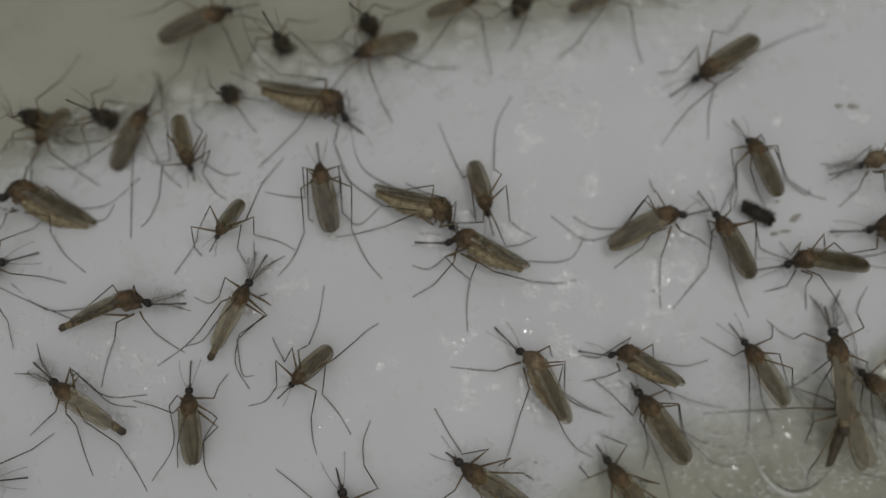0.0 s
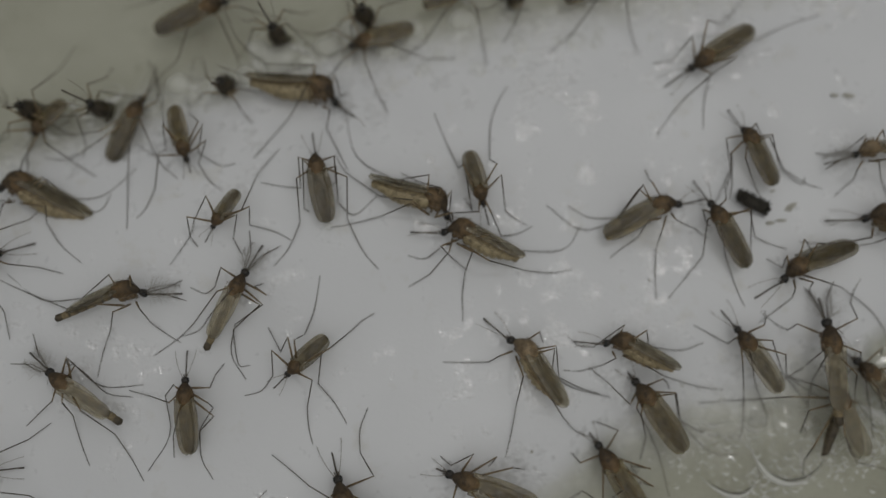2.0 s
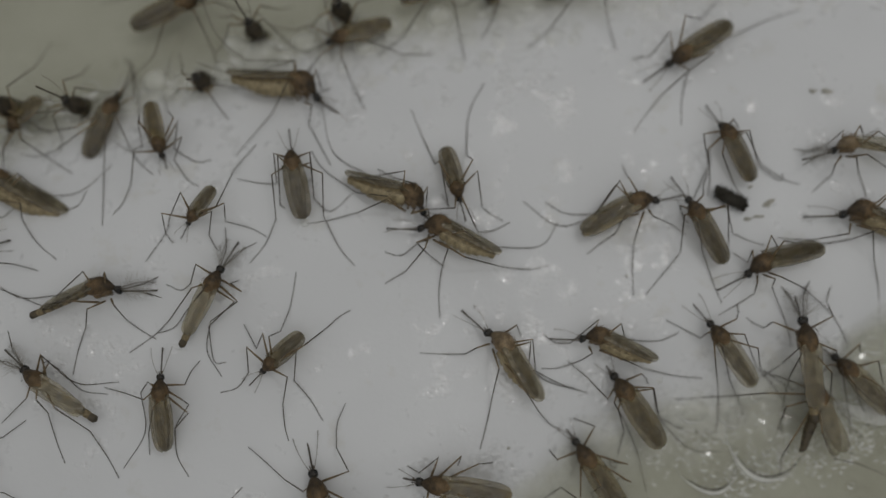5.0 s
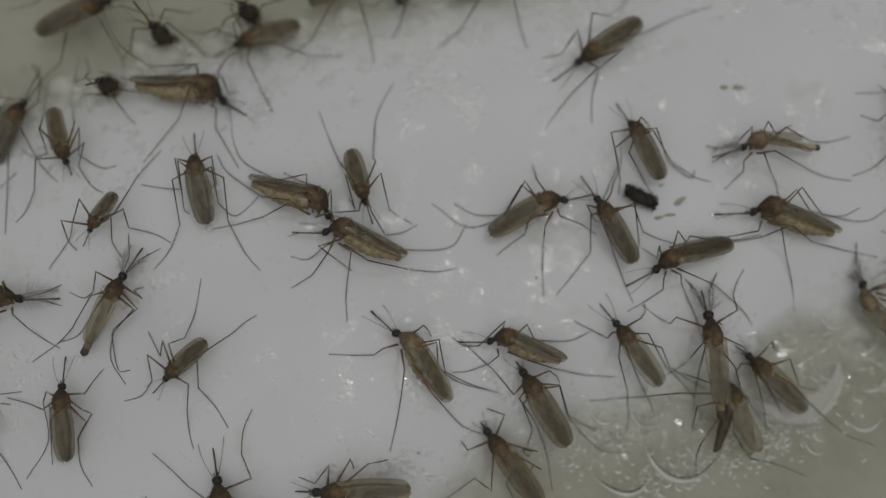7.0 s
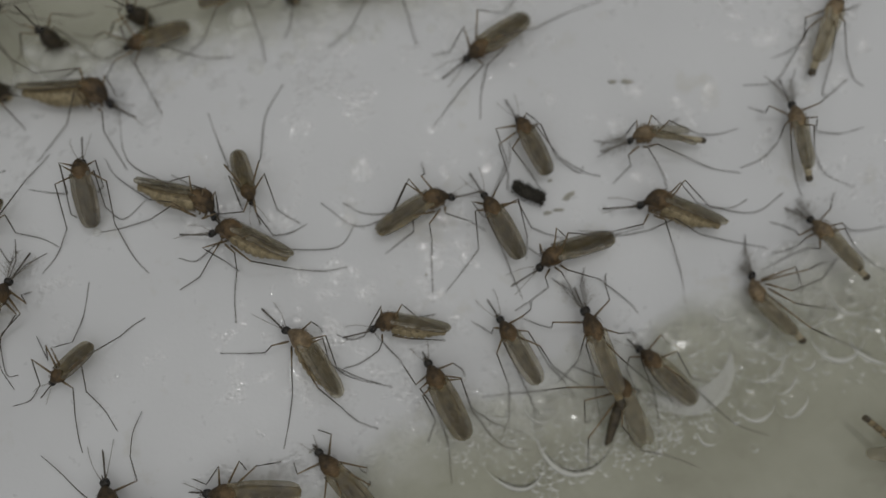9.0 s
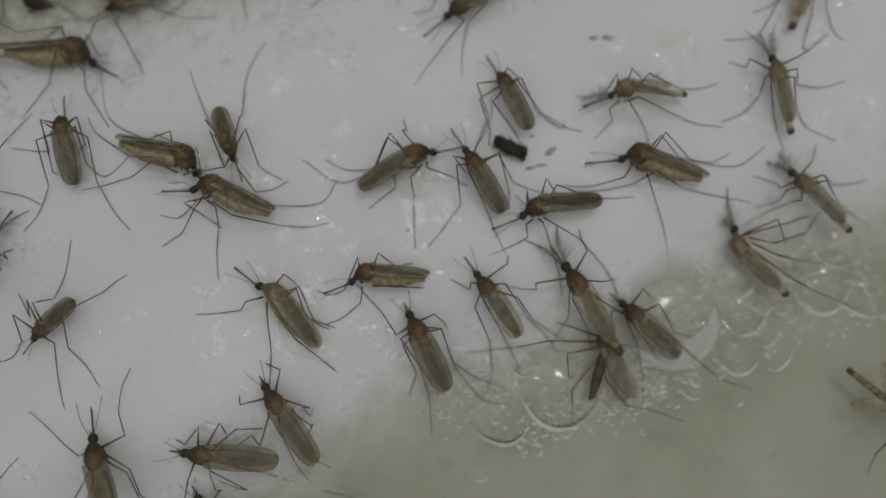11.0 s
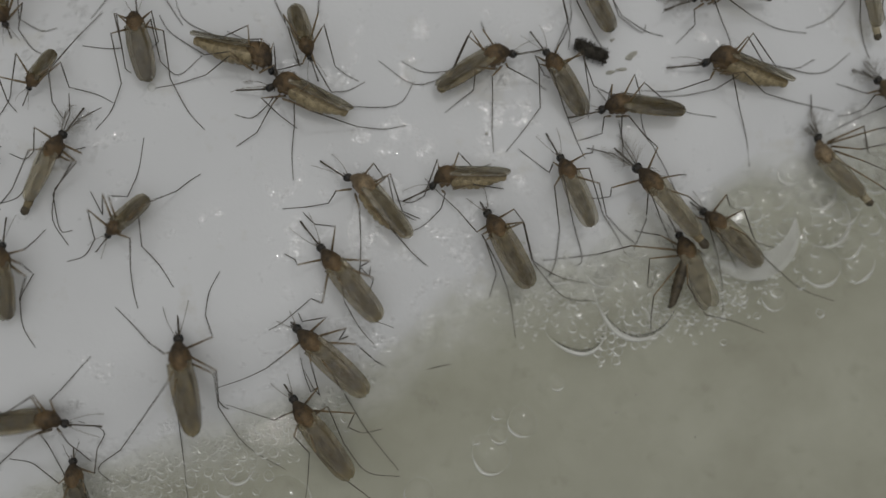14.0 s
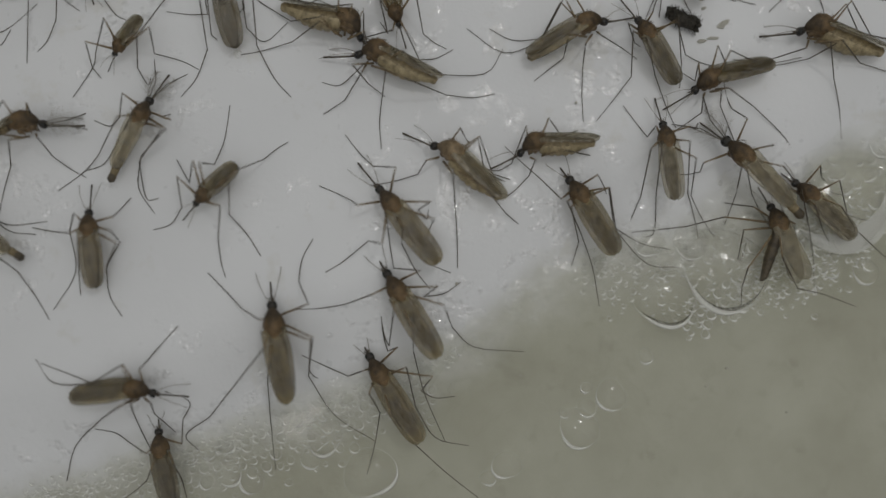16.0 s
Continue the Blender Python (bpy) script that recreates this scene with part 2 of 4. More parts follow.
M_DEBRIS = body_material("dark_debris", (0.014, 0.012, 0.009), (0.07, 0.06, 0.042), 8, 0.6, 1.0)
M_FLAKE = body_material("grey_flake", (0.34, 0.33, 0.285), (0.48, 0.46, 0.40), 6, 0.6)

# ---- helpers for meshes (all lengths in millimetres) ----
def smooth(v, a, b):
    """0 at a, 1 at b, and smooth between."""
    v = min(1.0, max(0.0, (v - a) / (b - a)))
    return v * v * (3 - 2 * v)


EDGE_X = (-46, -19, -9, 0, 4, 7, 10, 14, 19, 27, 35, 44, 62)
EDGE_Y = (-27, -20.7, -17.9, -14.9, -13.4, -11.7, -9.1, -7.4, -6.3, -3.5, 0.4, 2.5, 7)


def lower_edge(x):
    return float(np.interp(x, EDGE_X, EDGE_Y)) + 0.55 * noise.noise((x * 0.3, 7.0, 0.0)) + 0.2 * noise.noise((x * 0.9, 3.0, 0.0))


def upper_edge(x):
    return 15.8 + 0.215 * x - 0.004 * min(0.0, x) ** 2


def ground(x, y):
    """Height of the wet sheet; the liquid stands at zero."""
    low = y - lower_edge(x)
    high = upper_edge(x) - y
    crown = 1.5 + 0.75 * smooth(x, 16, -10)
    h = crown * smooth(low, -1.5, 6.5) * smooth(high, -2.0, 9.0) - 1.1 * (1 - smooth(low, -9, 1.0)) - 1.1 * (1 - smooth(high, -7, 1.0))
    # a hollow under the widest bubble, filled with liquid
    h -= 0.4 * smooth(math.hypot(x - 28.6, y + 3.5), 3.0, 1.2)
    return h + 0.10 * noise.noise((x * 0.25, y * 0.25, 3.0)) * smooth(low, -2, 3)


def support(x, y):
    return max(0.0, ground(x, y))


def part(name, bm, mat, parent=None, label="", soft=True):
    """Link a bmesh, built in millimetres, as one mesh object under a thing."""
    me = bpy.data.meshes.new(name)
    if soft:
        for f in bm.faces:
            f.smooth = True
    bm.to_mesh(me)
    bm.free()
    for mm in (mat if isinstance(mat, (list, tuple)) else [mat]):
        me.materials.append(mm)
    me.transform(Matrix.Scale(MM, 4))
    ob = new(name, me)
    if parent is not None:
        ob.parent = parent
    if label:
        tagged(ob, label)
    return ob


def tube(bm, pts, radii, sides=6, slot=0):
    """A tapered, closed tube along points."""
    pts = [Vector(p) for p in pts]
    rings = []
    for i, p in enumerate(pts):
        d = (pts[min(i + 1, len(pts) - 1)] - pts[max(i - 1, 0)]).normalized()
        ref = Vector((0, 0, 1)) if abs(d.z) < 0.9 else Vector((1, 0, 0))
        u = d.cross(ref).normalized()
        v = d.cross(u)
        r = radii[i] if isinstance(radii, (list, tuple)) else radii
        rings.append([bm.verts.new(p + r * (math.cos(2 * math.pi * k / sides) * u + math.sin(2 * math.pi * k / sides) * v)) for k in range(sides)])
    faces = []
    for a, b in zip(rings, rings[1:]):
        for k in range(sides):
            faces.append(bm.faces.new((a[k], a[(k + 1) % sides], b[(k + 1) % sides], b[k])))
    faces.append(bm.faces.new(rings[0][::-1]))
    faces.append(bm.faces.new(rings[-1]))
    for f in faces:
        f.material_index = slot
    return rings


def blob(bm, centre, size, seg=14, rings=9, shape=None, slot=0):
    """A rounded lump with half-axes size; shape(point on the unit ball) may move its points."""
    made = bmesh.ops.create_uvsphere(bm, u_segments=seg, v_segments=rings, radius=1.0)["verts"]
    for v in made:
        q = shape(v.co.copy()) if shape else v.co
        v.co = Vector((q.x * size[0] + centre[0], q.y * size[1] + centre[1], q.z * size[2] + centre[2]))
    for f in {f for v in made for f in v.link_faces}:
        f.material_index = slot
    return made


# ---- the place ----
def sheet():
    bm = bmesh.new()
    nx, ny = 300, 230
    xs, ys = np.linspace(-60, 80, nx), np.linspace(-50, 56, ny)
    grid = [[bm.verts.new((x, y, ground(x, y))) for x in xs] for y in ys]
    for j in range(ny - 1):
        for i in range(nx - 1):
            bm.faces.new((grid[j][i], grid[j][i + 1], grid[j + 1][i + 1], grid[j + 1][i]))
    return tagged(part("ground", bm, M_WHITE), "wet white sheet rising as a low mound from liquid", "sheet", kind="structure")


def liquid():
    bm = bmesh.new()
    n = 40
    vs = [[bm.verts.new((-60 + 140 * i / n, -50 + 106 * j / n, 0.0)) for i in range(n + 1)] for j in range(n + 1)]
    for j in range(n):
        for i in range(n):
            bm.faces.new((vs[j][i], vs[j][i + 1], vs[j + 1][i + 1], vs[j + 1][i]))
    return tagged(part("water", bm, M_LIQUID), "clear shallow liquid over grey-beige sediment", "liquid", kind="structure")


sheet()
pool = liquid()
pool.visible_shadow = False

# ---- the mosquitoes ----
def turned(v, roll, pitch, pivot):
    m = Matrix.Translation(pivot) @ Euler((radians(roll), radians(-pitch), 0)).to_matrix().to_4x4() @ Matrix.Translation([-p for p in pivot])
    return m @ Vector(v)


STRIPS = (-1, -0.95, -0.66, -0.63, -0.34, -0.315, -0.03, -0.005, 0.26, 0.285, 0.56, 0.59, 0.95, 1)


def wing(bm, side, length, width, spread, base, tip_drop, rng):
    """A thin oval membrane, folded flat over the back; narrow raised strips are its veins."""
    n, rows = 22, len(STRIPS) - 1
    top, low = [], []

    def half(u):
        grow = (0.80 + 0.20 * smooth(u, 0.0, 0.35)) * (1 - 0.10 * smooth(u, 0.5, 0.9))
        tip = 1.0 if u < 0.76 else math.sqrt(max(0.0, 1 - ((u - 0.76) / 0.24) ** 2)) * 0.98 + 0.02
        return width * grow * tip

    def spot(u, k, lift=0.0):
        v = STRIPS[k]
        y = side * (0.09 + 0.05 * u) * width / 0.55 + v * half(u)
        x = -length * u
        c, s = math.cos(radians(spread) * side), math.sin(radians(spread) * side)
        vein = 0.016 if k in (0, 1, 12, 13) or 2 <= k <= 11 and u > 0.05 else 0.0
        z = base[2] - tip_drop * u - 0.26 * max(0.0, v * side) ** 2 * half(u) + 0.025 * math.sin(7 * u + 4 * v) + lift * (1 + vein) + (0.05 if side > 0 else 0.0)
        return Vector((base[0] + x * c - y * s, base[1] + x * s + y * c, z + (0.012 * math.sin(k * math.pi * 0.9) if lift > 0 else 0)))

    for layer, lift in ((top, 0.008), (low, -0.008)):
        for i in range(n + 1):
            layer.append([bm.verts.new(spot(i / n, j, lift)) for j in range(rows + 1)])
    for layer, flip in ((top, False), (low, True)):
        for i in range(n):
            for j in range(rows):
                q = (layer[i][j], layer[i + 1][j], layer[i + 1][j + 1], layer[i][j + 1])
                f = bm.faces.new(q[::-1] if flip else q)
                f.material_index = 1 if j % 2 == 0 and not flip else 0
    for i in range(n):
        for j in (0, rows):
            bm.faces.new((top[i][j], top[i + 1][j], low[i + 1][j], low[i][j])).material_index = 1


def leg_curve(joints):
    """Points along a leg: straight thigh and shank, a foot that bends in a smooth arc."""
    a, b, c = [Vector(j) for j in joints[:3]]
    foot = [Vector(j) for j in joints[3:]]
    pts, rad = [], []
    for k in range(4):
        pts.append(a.lerp(b, k / 4)), rad.append((0.064, 0.068, 0.058, 0.044)[k])
    for k in range(4):
        pts.append(b.lerp(c, k / 4)), rad.append((0.042, 0.038, 0.036, 0.034)[k])
    if len(foot) == 1:
        line = [c.lerp(foot[0], k / 6) for k in range(7)]
    else:
        m, e = foot
        d = (e - c) * 0.5
        line = [c.lerp(c + (m - c) * 0.5, 0)]
        for k in range(1, 5):
            u = k / 4
            line.append((1 - u) ** 2 * (1 + 2 * u) * c + u * u * (3 - 2 * u) * m + u * (1 - u) ** 2 * (m - c) + u * u * (u - 1) * d)
        for k in range(1, 5):
            u = k / 4
            line.append((1 - u) ** 2 * (1 + 2 * u) * m + u * u * (3 - 2 * u) * e + u * (1 - u) ** 2 * d + u * u * (u - 1) * (e - m))
    n = len(line) - 1
    for k, p in enumerate(line):
        pts.append(p), rad.append(0.030 - 0.012 * k / n)
    return pts, rad


STANCE = ((35, 1.5, 25, 1.3, 35, 1.4), (80, 1.5, 95, 1.7, 100, 1.6), (140, 1.7, 155, 2.0, 165, 1.9),
          (-35, 1.5, -25, 1.3, -35, 1.4), (-80, 1.5, -95, 1.7, -100, 1.6), (-140, 1.7, -155, 2.0, -165, 1.9))
SPARSE = ((35, 0.9, 25, 0.8, 35, 0.7), (80, 0.9, 95, 1.0, 100, 0.9), None, None, (-80, 0.9, -95, 1.0, -100, 0.9), (-140, 1.0, -155, 1.2, -165, 1.1))
COXA = ((0.42, 0.16), (0.1, 0.2), (-0.22, 0.18), (0.42, -0.16), (0.1, -0.2), (-0.22, -0.18))


def mosquito(x, y, heading, size=1.0, height=1.0, roll=0, pitch=0, bend=0, male=False, pale=False, spread=2, legs=STANCE, knees=(), label="",
             feelers=True, head_turn=0, lift=0.0, belly=False, clear=False, fat=1.0, tuck=0.0, group="mosquitoes on the wet sheet", dark=False, feet_up=()):
    """A mosquito whose thorax stands over (x, y), looking along heading. Each leg: the way (degrees from the heading) and the
    length, seen from above, of thigh, shank and foot."""
    rng = random.Random(int(x * 131 + y * 977 + heading))
    thing = new("mosquito")
    z0 = support(x, y) + lift
    thing.matrix_world = at(x, y, z0, 0, 0, heading)
    s = size
    fat = 1 + 0.55 * (fat - 1)
    pivot = (0, 0, height)
    tf = lambda v: turned(v, roll, pitch, pivot)
    hz = height
    arch = 0.46 * s * math.sin(radians(roll))

    def moved(bm):
        for v in bm.verts:
            v.co = tf((v.co.x, v.co.y * fat, hz + (v.co.z - hz) * fat))
            # seen from the side the back arches up between head and wing tips
            u = v.co.x / s
            v.co.y -= arch * (smooth(u, 1.05, 0.35) if u > 0.35 else smooth(u, -4.2, 0.2))
        return bm

    # thorax: humped, hairy
    bm = bmesh.new()
    blob(bm, (0.04 * s, 0, hz), (0.80 * s, (0.55 if not male else 0.47) * s, (0.58 if not male else 0.52) * s), 20, 13,
         lambda q: Vector((q.x, q.y * (1 - 0.30 * smooth(q.x, -0.1, 1.0)), q.z * (1.0 if q.z > 0 else 0.9) * (1 - 0.10 * abs(q.x)))))
    for f in bm.faces:
        mid = f.calc_center_median()
        f.material_index = 0 if mid.z - hz > -0.22 * s + 0.12 * s * math.sin(5 * mid.x / s + rng.uniform(-1, 1)) else 1
    blob(bm, (-0.62 * s, 0, hz + 0.12 * s), (0.22 * s, 0.26 * s, 0.17 * s), 10, 7)
    for sy in (-1, 1):
        for k in range(3):
            blob(bm, ((0.34 - 0.29 * k) * s, sy * 0.16 * s, hz - 0.40 * s), (0.2 * s, 0.15 * s, 0.24 * s), 8, 6, None, 1)
    for _ in range(46):
        a, b = rng.uniform(-0.8, 0.8), rng.uniform(-1.2, 1.2)
        p = Vector((0.04 * s + 0.8 * s * math.sin(a), 0.5 * s * math.sin(b) * math.cos(a), hz + 0.58 * s * math.cos(b) * math.cos(a)))
        d = Vector((-0.1 + rng.uniform(-.06, .06), 0.12 * math.sin(b), 0.1)) * s
        tube(bm, [p, p + d], [0.012, 0.003], 3)
    thorax = part("thorax", moved(bm), [M_THORAX_PALE if pale else M_THORAX_DARK if dark else M_THORAX, M_THORAX_DARK if dark else M_FLANK], thing)

    # head with eyes, mouthpart, feelers
    c = Vector(((0.91 - tuck) * s, 0, hz - (0.22 + tuck) * s))
    turn = Euler((0, 0, radians(head_turn))).to_matrix()
    bm = bmesh.new()
    blob(bm, c, (0.25 * s, 0.25 * s, 0.23 * s), 14, 9)
    tube(bm, [(0.6 * s, 0, hz - 0.1 * s), c], [0.12 * s, 0.1 * s], 8)
    head = part("head", moved(bm), M_HEAD, thing)
    for sy in (-1, 1):
        bm = bmesh.new()
        blob(bm, c + turn @ Vector((0.06 * s, sy * 0.13 * s, 0.03 * s)), (0.15 * s, 0.12 * s, 0.16 * s), 12, 8)
        part("eye", moved(bm), M_EYE, head)
    bm = bmesh.new()
    ways = [c + turn @ Vector((k * 0.42 * s + 0.15 * s, 0.015 * math.sin(k * 3), -0.10 * s - k * 0.14 * s)) for k in range(5)]
    tube(bm, ways, [0.05 * s, 0.048 * s, 0.045 * s, 0.048 * s, 0.058 * s], 6)
    part("proboscis", moved(bm), M_LEG, head)
    for sy in (-1, 1):
        bm = bmesh.new()
        if male:
            tube(bm, [c + turn @ Vector((0.15 * s + k * 0.52 * s, sy * (0.08 + 0.11 * k + 0.24 * max(0, k - 2)) * s, -0.03 * s - 0.10 * k * s)) for k in range(5)],
                 [0.03 * s, 0.024 * s, 0.022 * s, 0.03 * s, 0.02 * s], 5)
        else:
            tube(bm, [c + turn @ Vector((0.15 * s + k * 0.085 * s, sy * (0.07 + 0.012 * k) * s, -0.07 * s)) for k in range(4)], [0.035 * s, 0.032 * s, 0.034 * s, 0.02 * s], 5)
        part("palp", moved(bm), M_LEG, head)
        if feelers:
            bm = bmesh.new()
            out = 0.40 if male else 0.52
            line = [c + turn @ Vector((0.12 * s + k * 0.25 * s * (0.9 if male else 1.0), sy * (0.08 + out * 0.25 * k * (1 - 0.05 * k)) * s, 0.08 * s - 0.012 * k * k * s)) for k in range(8)]
            tube(bm, line, [0.03 * s, 0.018 * s] + [0.013 * s] * 6, 4)
            for k in range(1, 8):
                for j in range(19 if male else 2):
                    p = line[k - 1].lerp(line[k], rng.random())
                    d = Vector((rng.uniform(0.1, 0.6), rng.uniform(-1, 1), rng.uniform(-1, 1))).normalized() * s * ((0.85 * (1.15 - k / 8)) if male else 0.18)
                    tube(bm, [p, p + d * 0.5 + Vector((0.03 * s, 0, 0)), p + turn @ d], [0.005, 0.004, 0.002], 3, 1)
            part("antenna", moved(bm), [M_HAIR, M_BRISTLE], head)

    # abdomen in eight ringed segments
    bm = bmesh.new()
    length = (3.05 if not male else 3.35) * s
    wide = (0.42 if not male else 0.25) * s * (1.55 if belly else 1)
    sides = 14
    rings = []
    steps = 33
    for i in range(steps):
        u = i / (steps - 1)
        ring = 1 - 0.10 * (abs((u * 8) % 1 - 0.5) * 2) ** 4
        prof = (0.85 + 0.15 * smooth(u, 0, 0.25)) * (1 - (0.6 if belly else 0.35) * smooth(u, 0.5 - 0.1 * belly, 0.97)) * (1 if u < 0.94 else math.sqrt(max(0.02, 1 - ((u - 0.94) / 0.06) ** 2)))
        if male:
            prof = (0.75 + 0.25 * smooth(u, 0, 0.2)) * (1.0 - 0.15 * smooth(u, 0.3, 0.8)) * (1 if u < 0.96 else math.sqrt(max(0.05, 1 - ((u - 0.96) / 0.04) ** 2)))
        cx, cz = -0.15 * s - (length + (0.2 if belly else 0.4) * s) * u, hz - 0.05 * s - 0.28 * s * u
        cy = math.sin(radians(bend)) * length * u
        cx += (1 - math.cos(radians(bend))) * length * u
        r = wide * prof * ring
        rings.append([bm.verts.new((cx, cy + r * math.cos(2 * math.pi * k / sides), cz + 0.92 * r * math.sin(2 * math.pi * k / sides) - (0.42 * r if belly else 0))) for k in range(sides)])
    for i, (a, b) in enumerate(zip(rings, rings[1:])):
        for k in range(sides):
            f = bm.faces.new((a[k], a[(k + 1) % sides], b[(k + 1) % sides], b[k]))
            under = math.sin(2 * math.pi * (k + 0.5) / sides) < (-0.1 if not belly else 0.25)
            f.material_index = (1 if i > 28 or i % 4 == 0 and not pale else 0) if male else (1 if under else 0)
    bm.faces.new(rings[0][::-1]), bm.faces.new(rings[-1])
    part("abdomen", moved(bm), [M_ABDOMEN_PALE if male and pale else M_ABDOMEN if male or pale or belly else M_ABDOMEN_DARK, M_BELLY if not male else M_ABDOMEN_DARK], thing)

    for sy in (-1, 1):
        bm = bmesh.new()
        wing(bm, sy, (3.52 if not male else 3.05) * s, (0.55 if not male else 0.46) * s * (0.84 if belly else 1), spread if not male else spread + 4, (-0.12 * s, sy * 0.10 * s, hz + 0.36 * s), 0.42 * s, rng)
        part("wing", moved(bm), [M_WING_CLEAR if male or pale or clear or belly else M_WING, M_VEIN], thing)

    # legs stand on the sheet
    cosh, sinh = math.cos(radians(heading)), math.sin(radians(heading))

    def floor_at(px, py):
        return support(x + px * cosh - py * sinh, y + px * sinh + py * cosh) - z0

    for n, row in enumerate(legs):
        if row is None:
            continue
        p = Vector((COXA[n][0] * s, COXA[n][1] * s, hz - 0.5 * s))
        joints = [tf(p)]
        up = knees[n] if n < len(knees) else (1.1, 1.5, 1.7)[n % 3]
        q = Vector((joints[0].x, joints[0].y))
        zs = (hz + up - 0.5, 0.30, 0.035, 0.035)
        for k in range(len(row) // 2):
            q = q + Vector((math.cos(radians(row[2 * k])), math.sin(radians(row[2 * k])))) * row[2 * k + 1]
            z = (zs[k] if k == 0 else floor_at(q.x, q.y) + zs[k] + (feet_up[n] * (0, 0.7, 1, 1)[k] if n < len(feet_up) else 0.0))
            joints.append(Vector((q.x, q.y, z)))
        bm = bmesh.new()
        pts, rad = leg_curve(joints)
        tube(bm, pts, rad, 6)
        for f in bm.faces:
            f.material_index = 0
        for f in list(bm.faces)[:24]:
            f.material_index = 1
        for k in range(2, len(pts) - 1):
            for _ in range(2):
                d = Vector((rng.uniform(-1, 1), rng.uniform(-1, 1), rng.uniform(-1, 1))).normalized() * 0.09
                tube(bm, [pts[k], pts[k] + d], [0.008, 0.003], 3)
        part("leg", bm, [M_LEG, M_FEMUR], thing)
    return tagged(thing, label or ("slender male mosquito with feathery antennae and pale wings" if male else "brown mosquito with folded grey wings on white sheet"), "mosquito", group)


walker_1 = mosquito(-7.23, 11.88, -13.9, 1.26, roll=-55, label="brown mosquito seen side-on with humped thorax and folded wings", belly=True, feet_up=(0, 0, 2.2, 0, 0, 2.0),
         legs=((80, 1.72, -64, 0.97, 46, 0.55),
               (112, 1.84, -171, 2.16, -159, 1.67),
               (92, 1.70, -171, 3.2, 156, 2.2, 130, 3.1),
               (-23, 0.70, -88, 1.04, -46, 2.94),
               (138, 0.85, -114, 1.86, -111, 3.37),
               (97, 0.87, -169, 2.79, 178, 1.81, 175, 1.42)))
mosquito(-15.39, 8.21, -73.9, 0.75, label="brown mosquito with folded grey wings on the white sheet", fat=1.2,
         legs=((97, 1.47, -46, 1.38, 21, 1.51, 43, 0.82),
               (117, 1.73, -44, 1.49, 45, 1.63, 83, 0.94),
               (118, 1.58, -147, 1.89, 176, 1.82, 155, 2.06),
               (-90, 1.23, -27, 1.82, -38, 1.30, -53, 0.79),
               (-163, 1.45, -36, 1.16, -97, 1.02, -139, 1.24),
               (-162, 1.05, -163, 2.33, 177, 1.39, -166, 1.90)))
mosquito(-12.73, 3.76, -122.3, 0.56, label="small brown mosquito with short folded wings on the sheet", fat=1.36,
         legs=(None,
               (132, 1.32, 5, 1.31, 62, 1.01, -168, 0.42),
               (137, 2.02, 3, 0.89, 109, 1.47, 95, 1.10),
               (-64, 1.39, 23, 1.04, 69, 0.64),
               (-132, 1.19, -12, 1.63, 15, 0.96, 0, 2.01),
               (129, 1.69, -154, 2.57, 180, 2.01)))
mosquito(-7.17, 7.00, 102.5, 0.93, tuck=0.25, label="mosquito with folded grey wings and a droplet at its tail", fat=1.07,
         legs=((74, 0.75, 168, 1.59, 71, 1.15, 68, 1.34),
               (130, 1.23, 168, 2.33, 144, 1.64, 130, 1.37),
               (40, 0.62, 165, 2.54, -142, 0.30),
               (-97, 1.04, 167, 1.32, 111, 0.56),
               (-130, 2.00, 165, 2.23, -165, 2.04, -151, 1.41),
               (-105, 1.09, 166, 1.80, -138, 1.19, -60, 1.73)))
mosquito(-0.37, 4.89, -25.0, 1.12, roll=-60, belly=True, label="mosquito lying side-on with swollen pale yellow belly",
         legs=((81, 1.57, -71, 1.30, -73, 1.00),
               (88, 1.34, 180, 1.48, 177, 1.26),
               (108, 1.77, -155, 2.03, 173, 2.83, 131, 3.33),
               (35, 1.00, -51, 0.88, -28, 0.59),
               (-179, 1.15, -138, 1.86, -140, 1.75, -144, 1.26),
               (169, 0.79, -169, 2.04, 170, 2.50, 149, 1.39)))
mosquito(2.46, 5.72, -73.0, 0.71, label="brown mosquito with folded grey wings on the white sheet", fat=1.32,
         legs=((4, 1.18, 14, 1.34, 84, 0.98, 101, 1.06),
               (114, 1.31, -5, 1.85, 39, 0.77, 45, 0.77),
               (131, 1.48, -171, 0.74, 160, 2.77, 139, 2.31),
               (-22, 0.96, -110, 1.54, -118, 0.68),
               (-155, 1.13, -4, 1.76, -168, 0.90),
               (-160, 1.53, -149, 0.27, -172, 1.84, -175, 2.08)))
mosquito(1.40, 3.16, 163.2, 1.07, roll=50, belly=True, label="mosquito turned on its side with swollen white belly",
         legs=((98, 0.25, 21, 0.54, 53, 1.23, 6, 1.00),
               (161, 1.06, 87, 0.90, 100, 1.50, 110, 1.56),
               (162, 1.80, -172, 2.34, -166, 1.54, -153, 1.23),
               (95, 0.93, 65, 1.66, 48, 1.43),
               (46, 1.18, 159, 0.88, 161, 1.14),
               (-154, 1.38, 173, 1.62, -161, 3.06, -110, 1.81)))
mosquito(13.28, 4.98, 24.8, 1.06, roll=-30, label="brown mosquito seen side-on with humped thorax and folded wings",
         legs=((107, 1.89, 36, 0.41, 80, 0.76),
               (126, 2.07, -146, 1.74, 154, 1.63, 128, 1.44),
               (109, 1.91, -145, 2.14, 170, 2.21, 121, 2.54),
               (-117, 0.54, -37, 1.58, -57, 0.98),
               (-147, 1.20, -106, 0.81, -116, 1.66, -113, 1.41),
               (175, 1.32, -119, 0.69, -169, 1.08, -166, 1.00)))
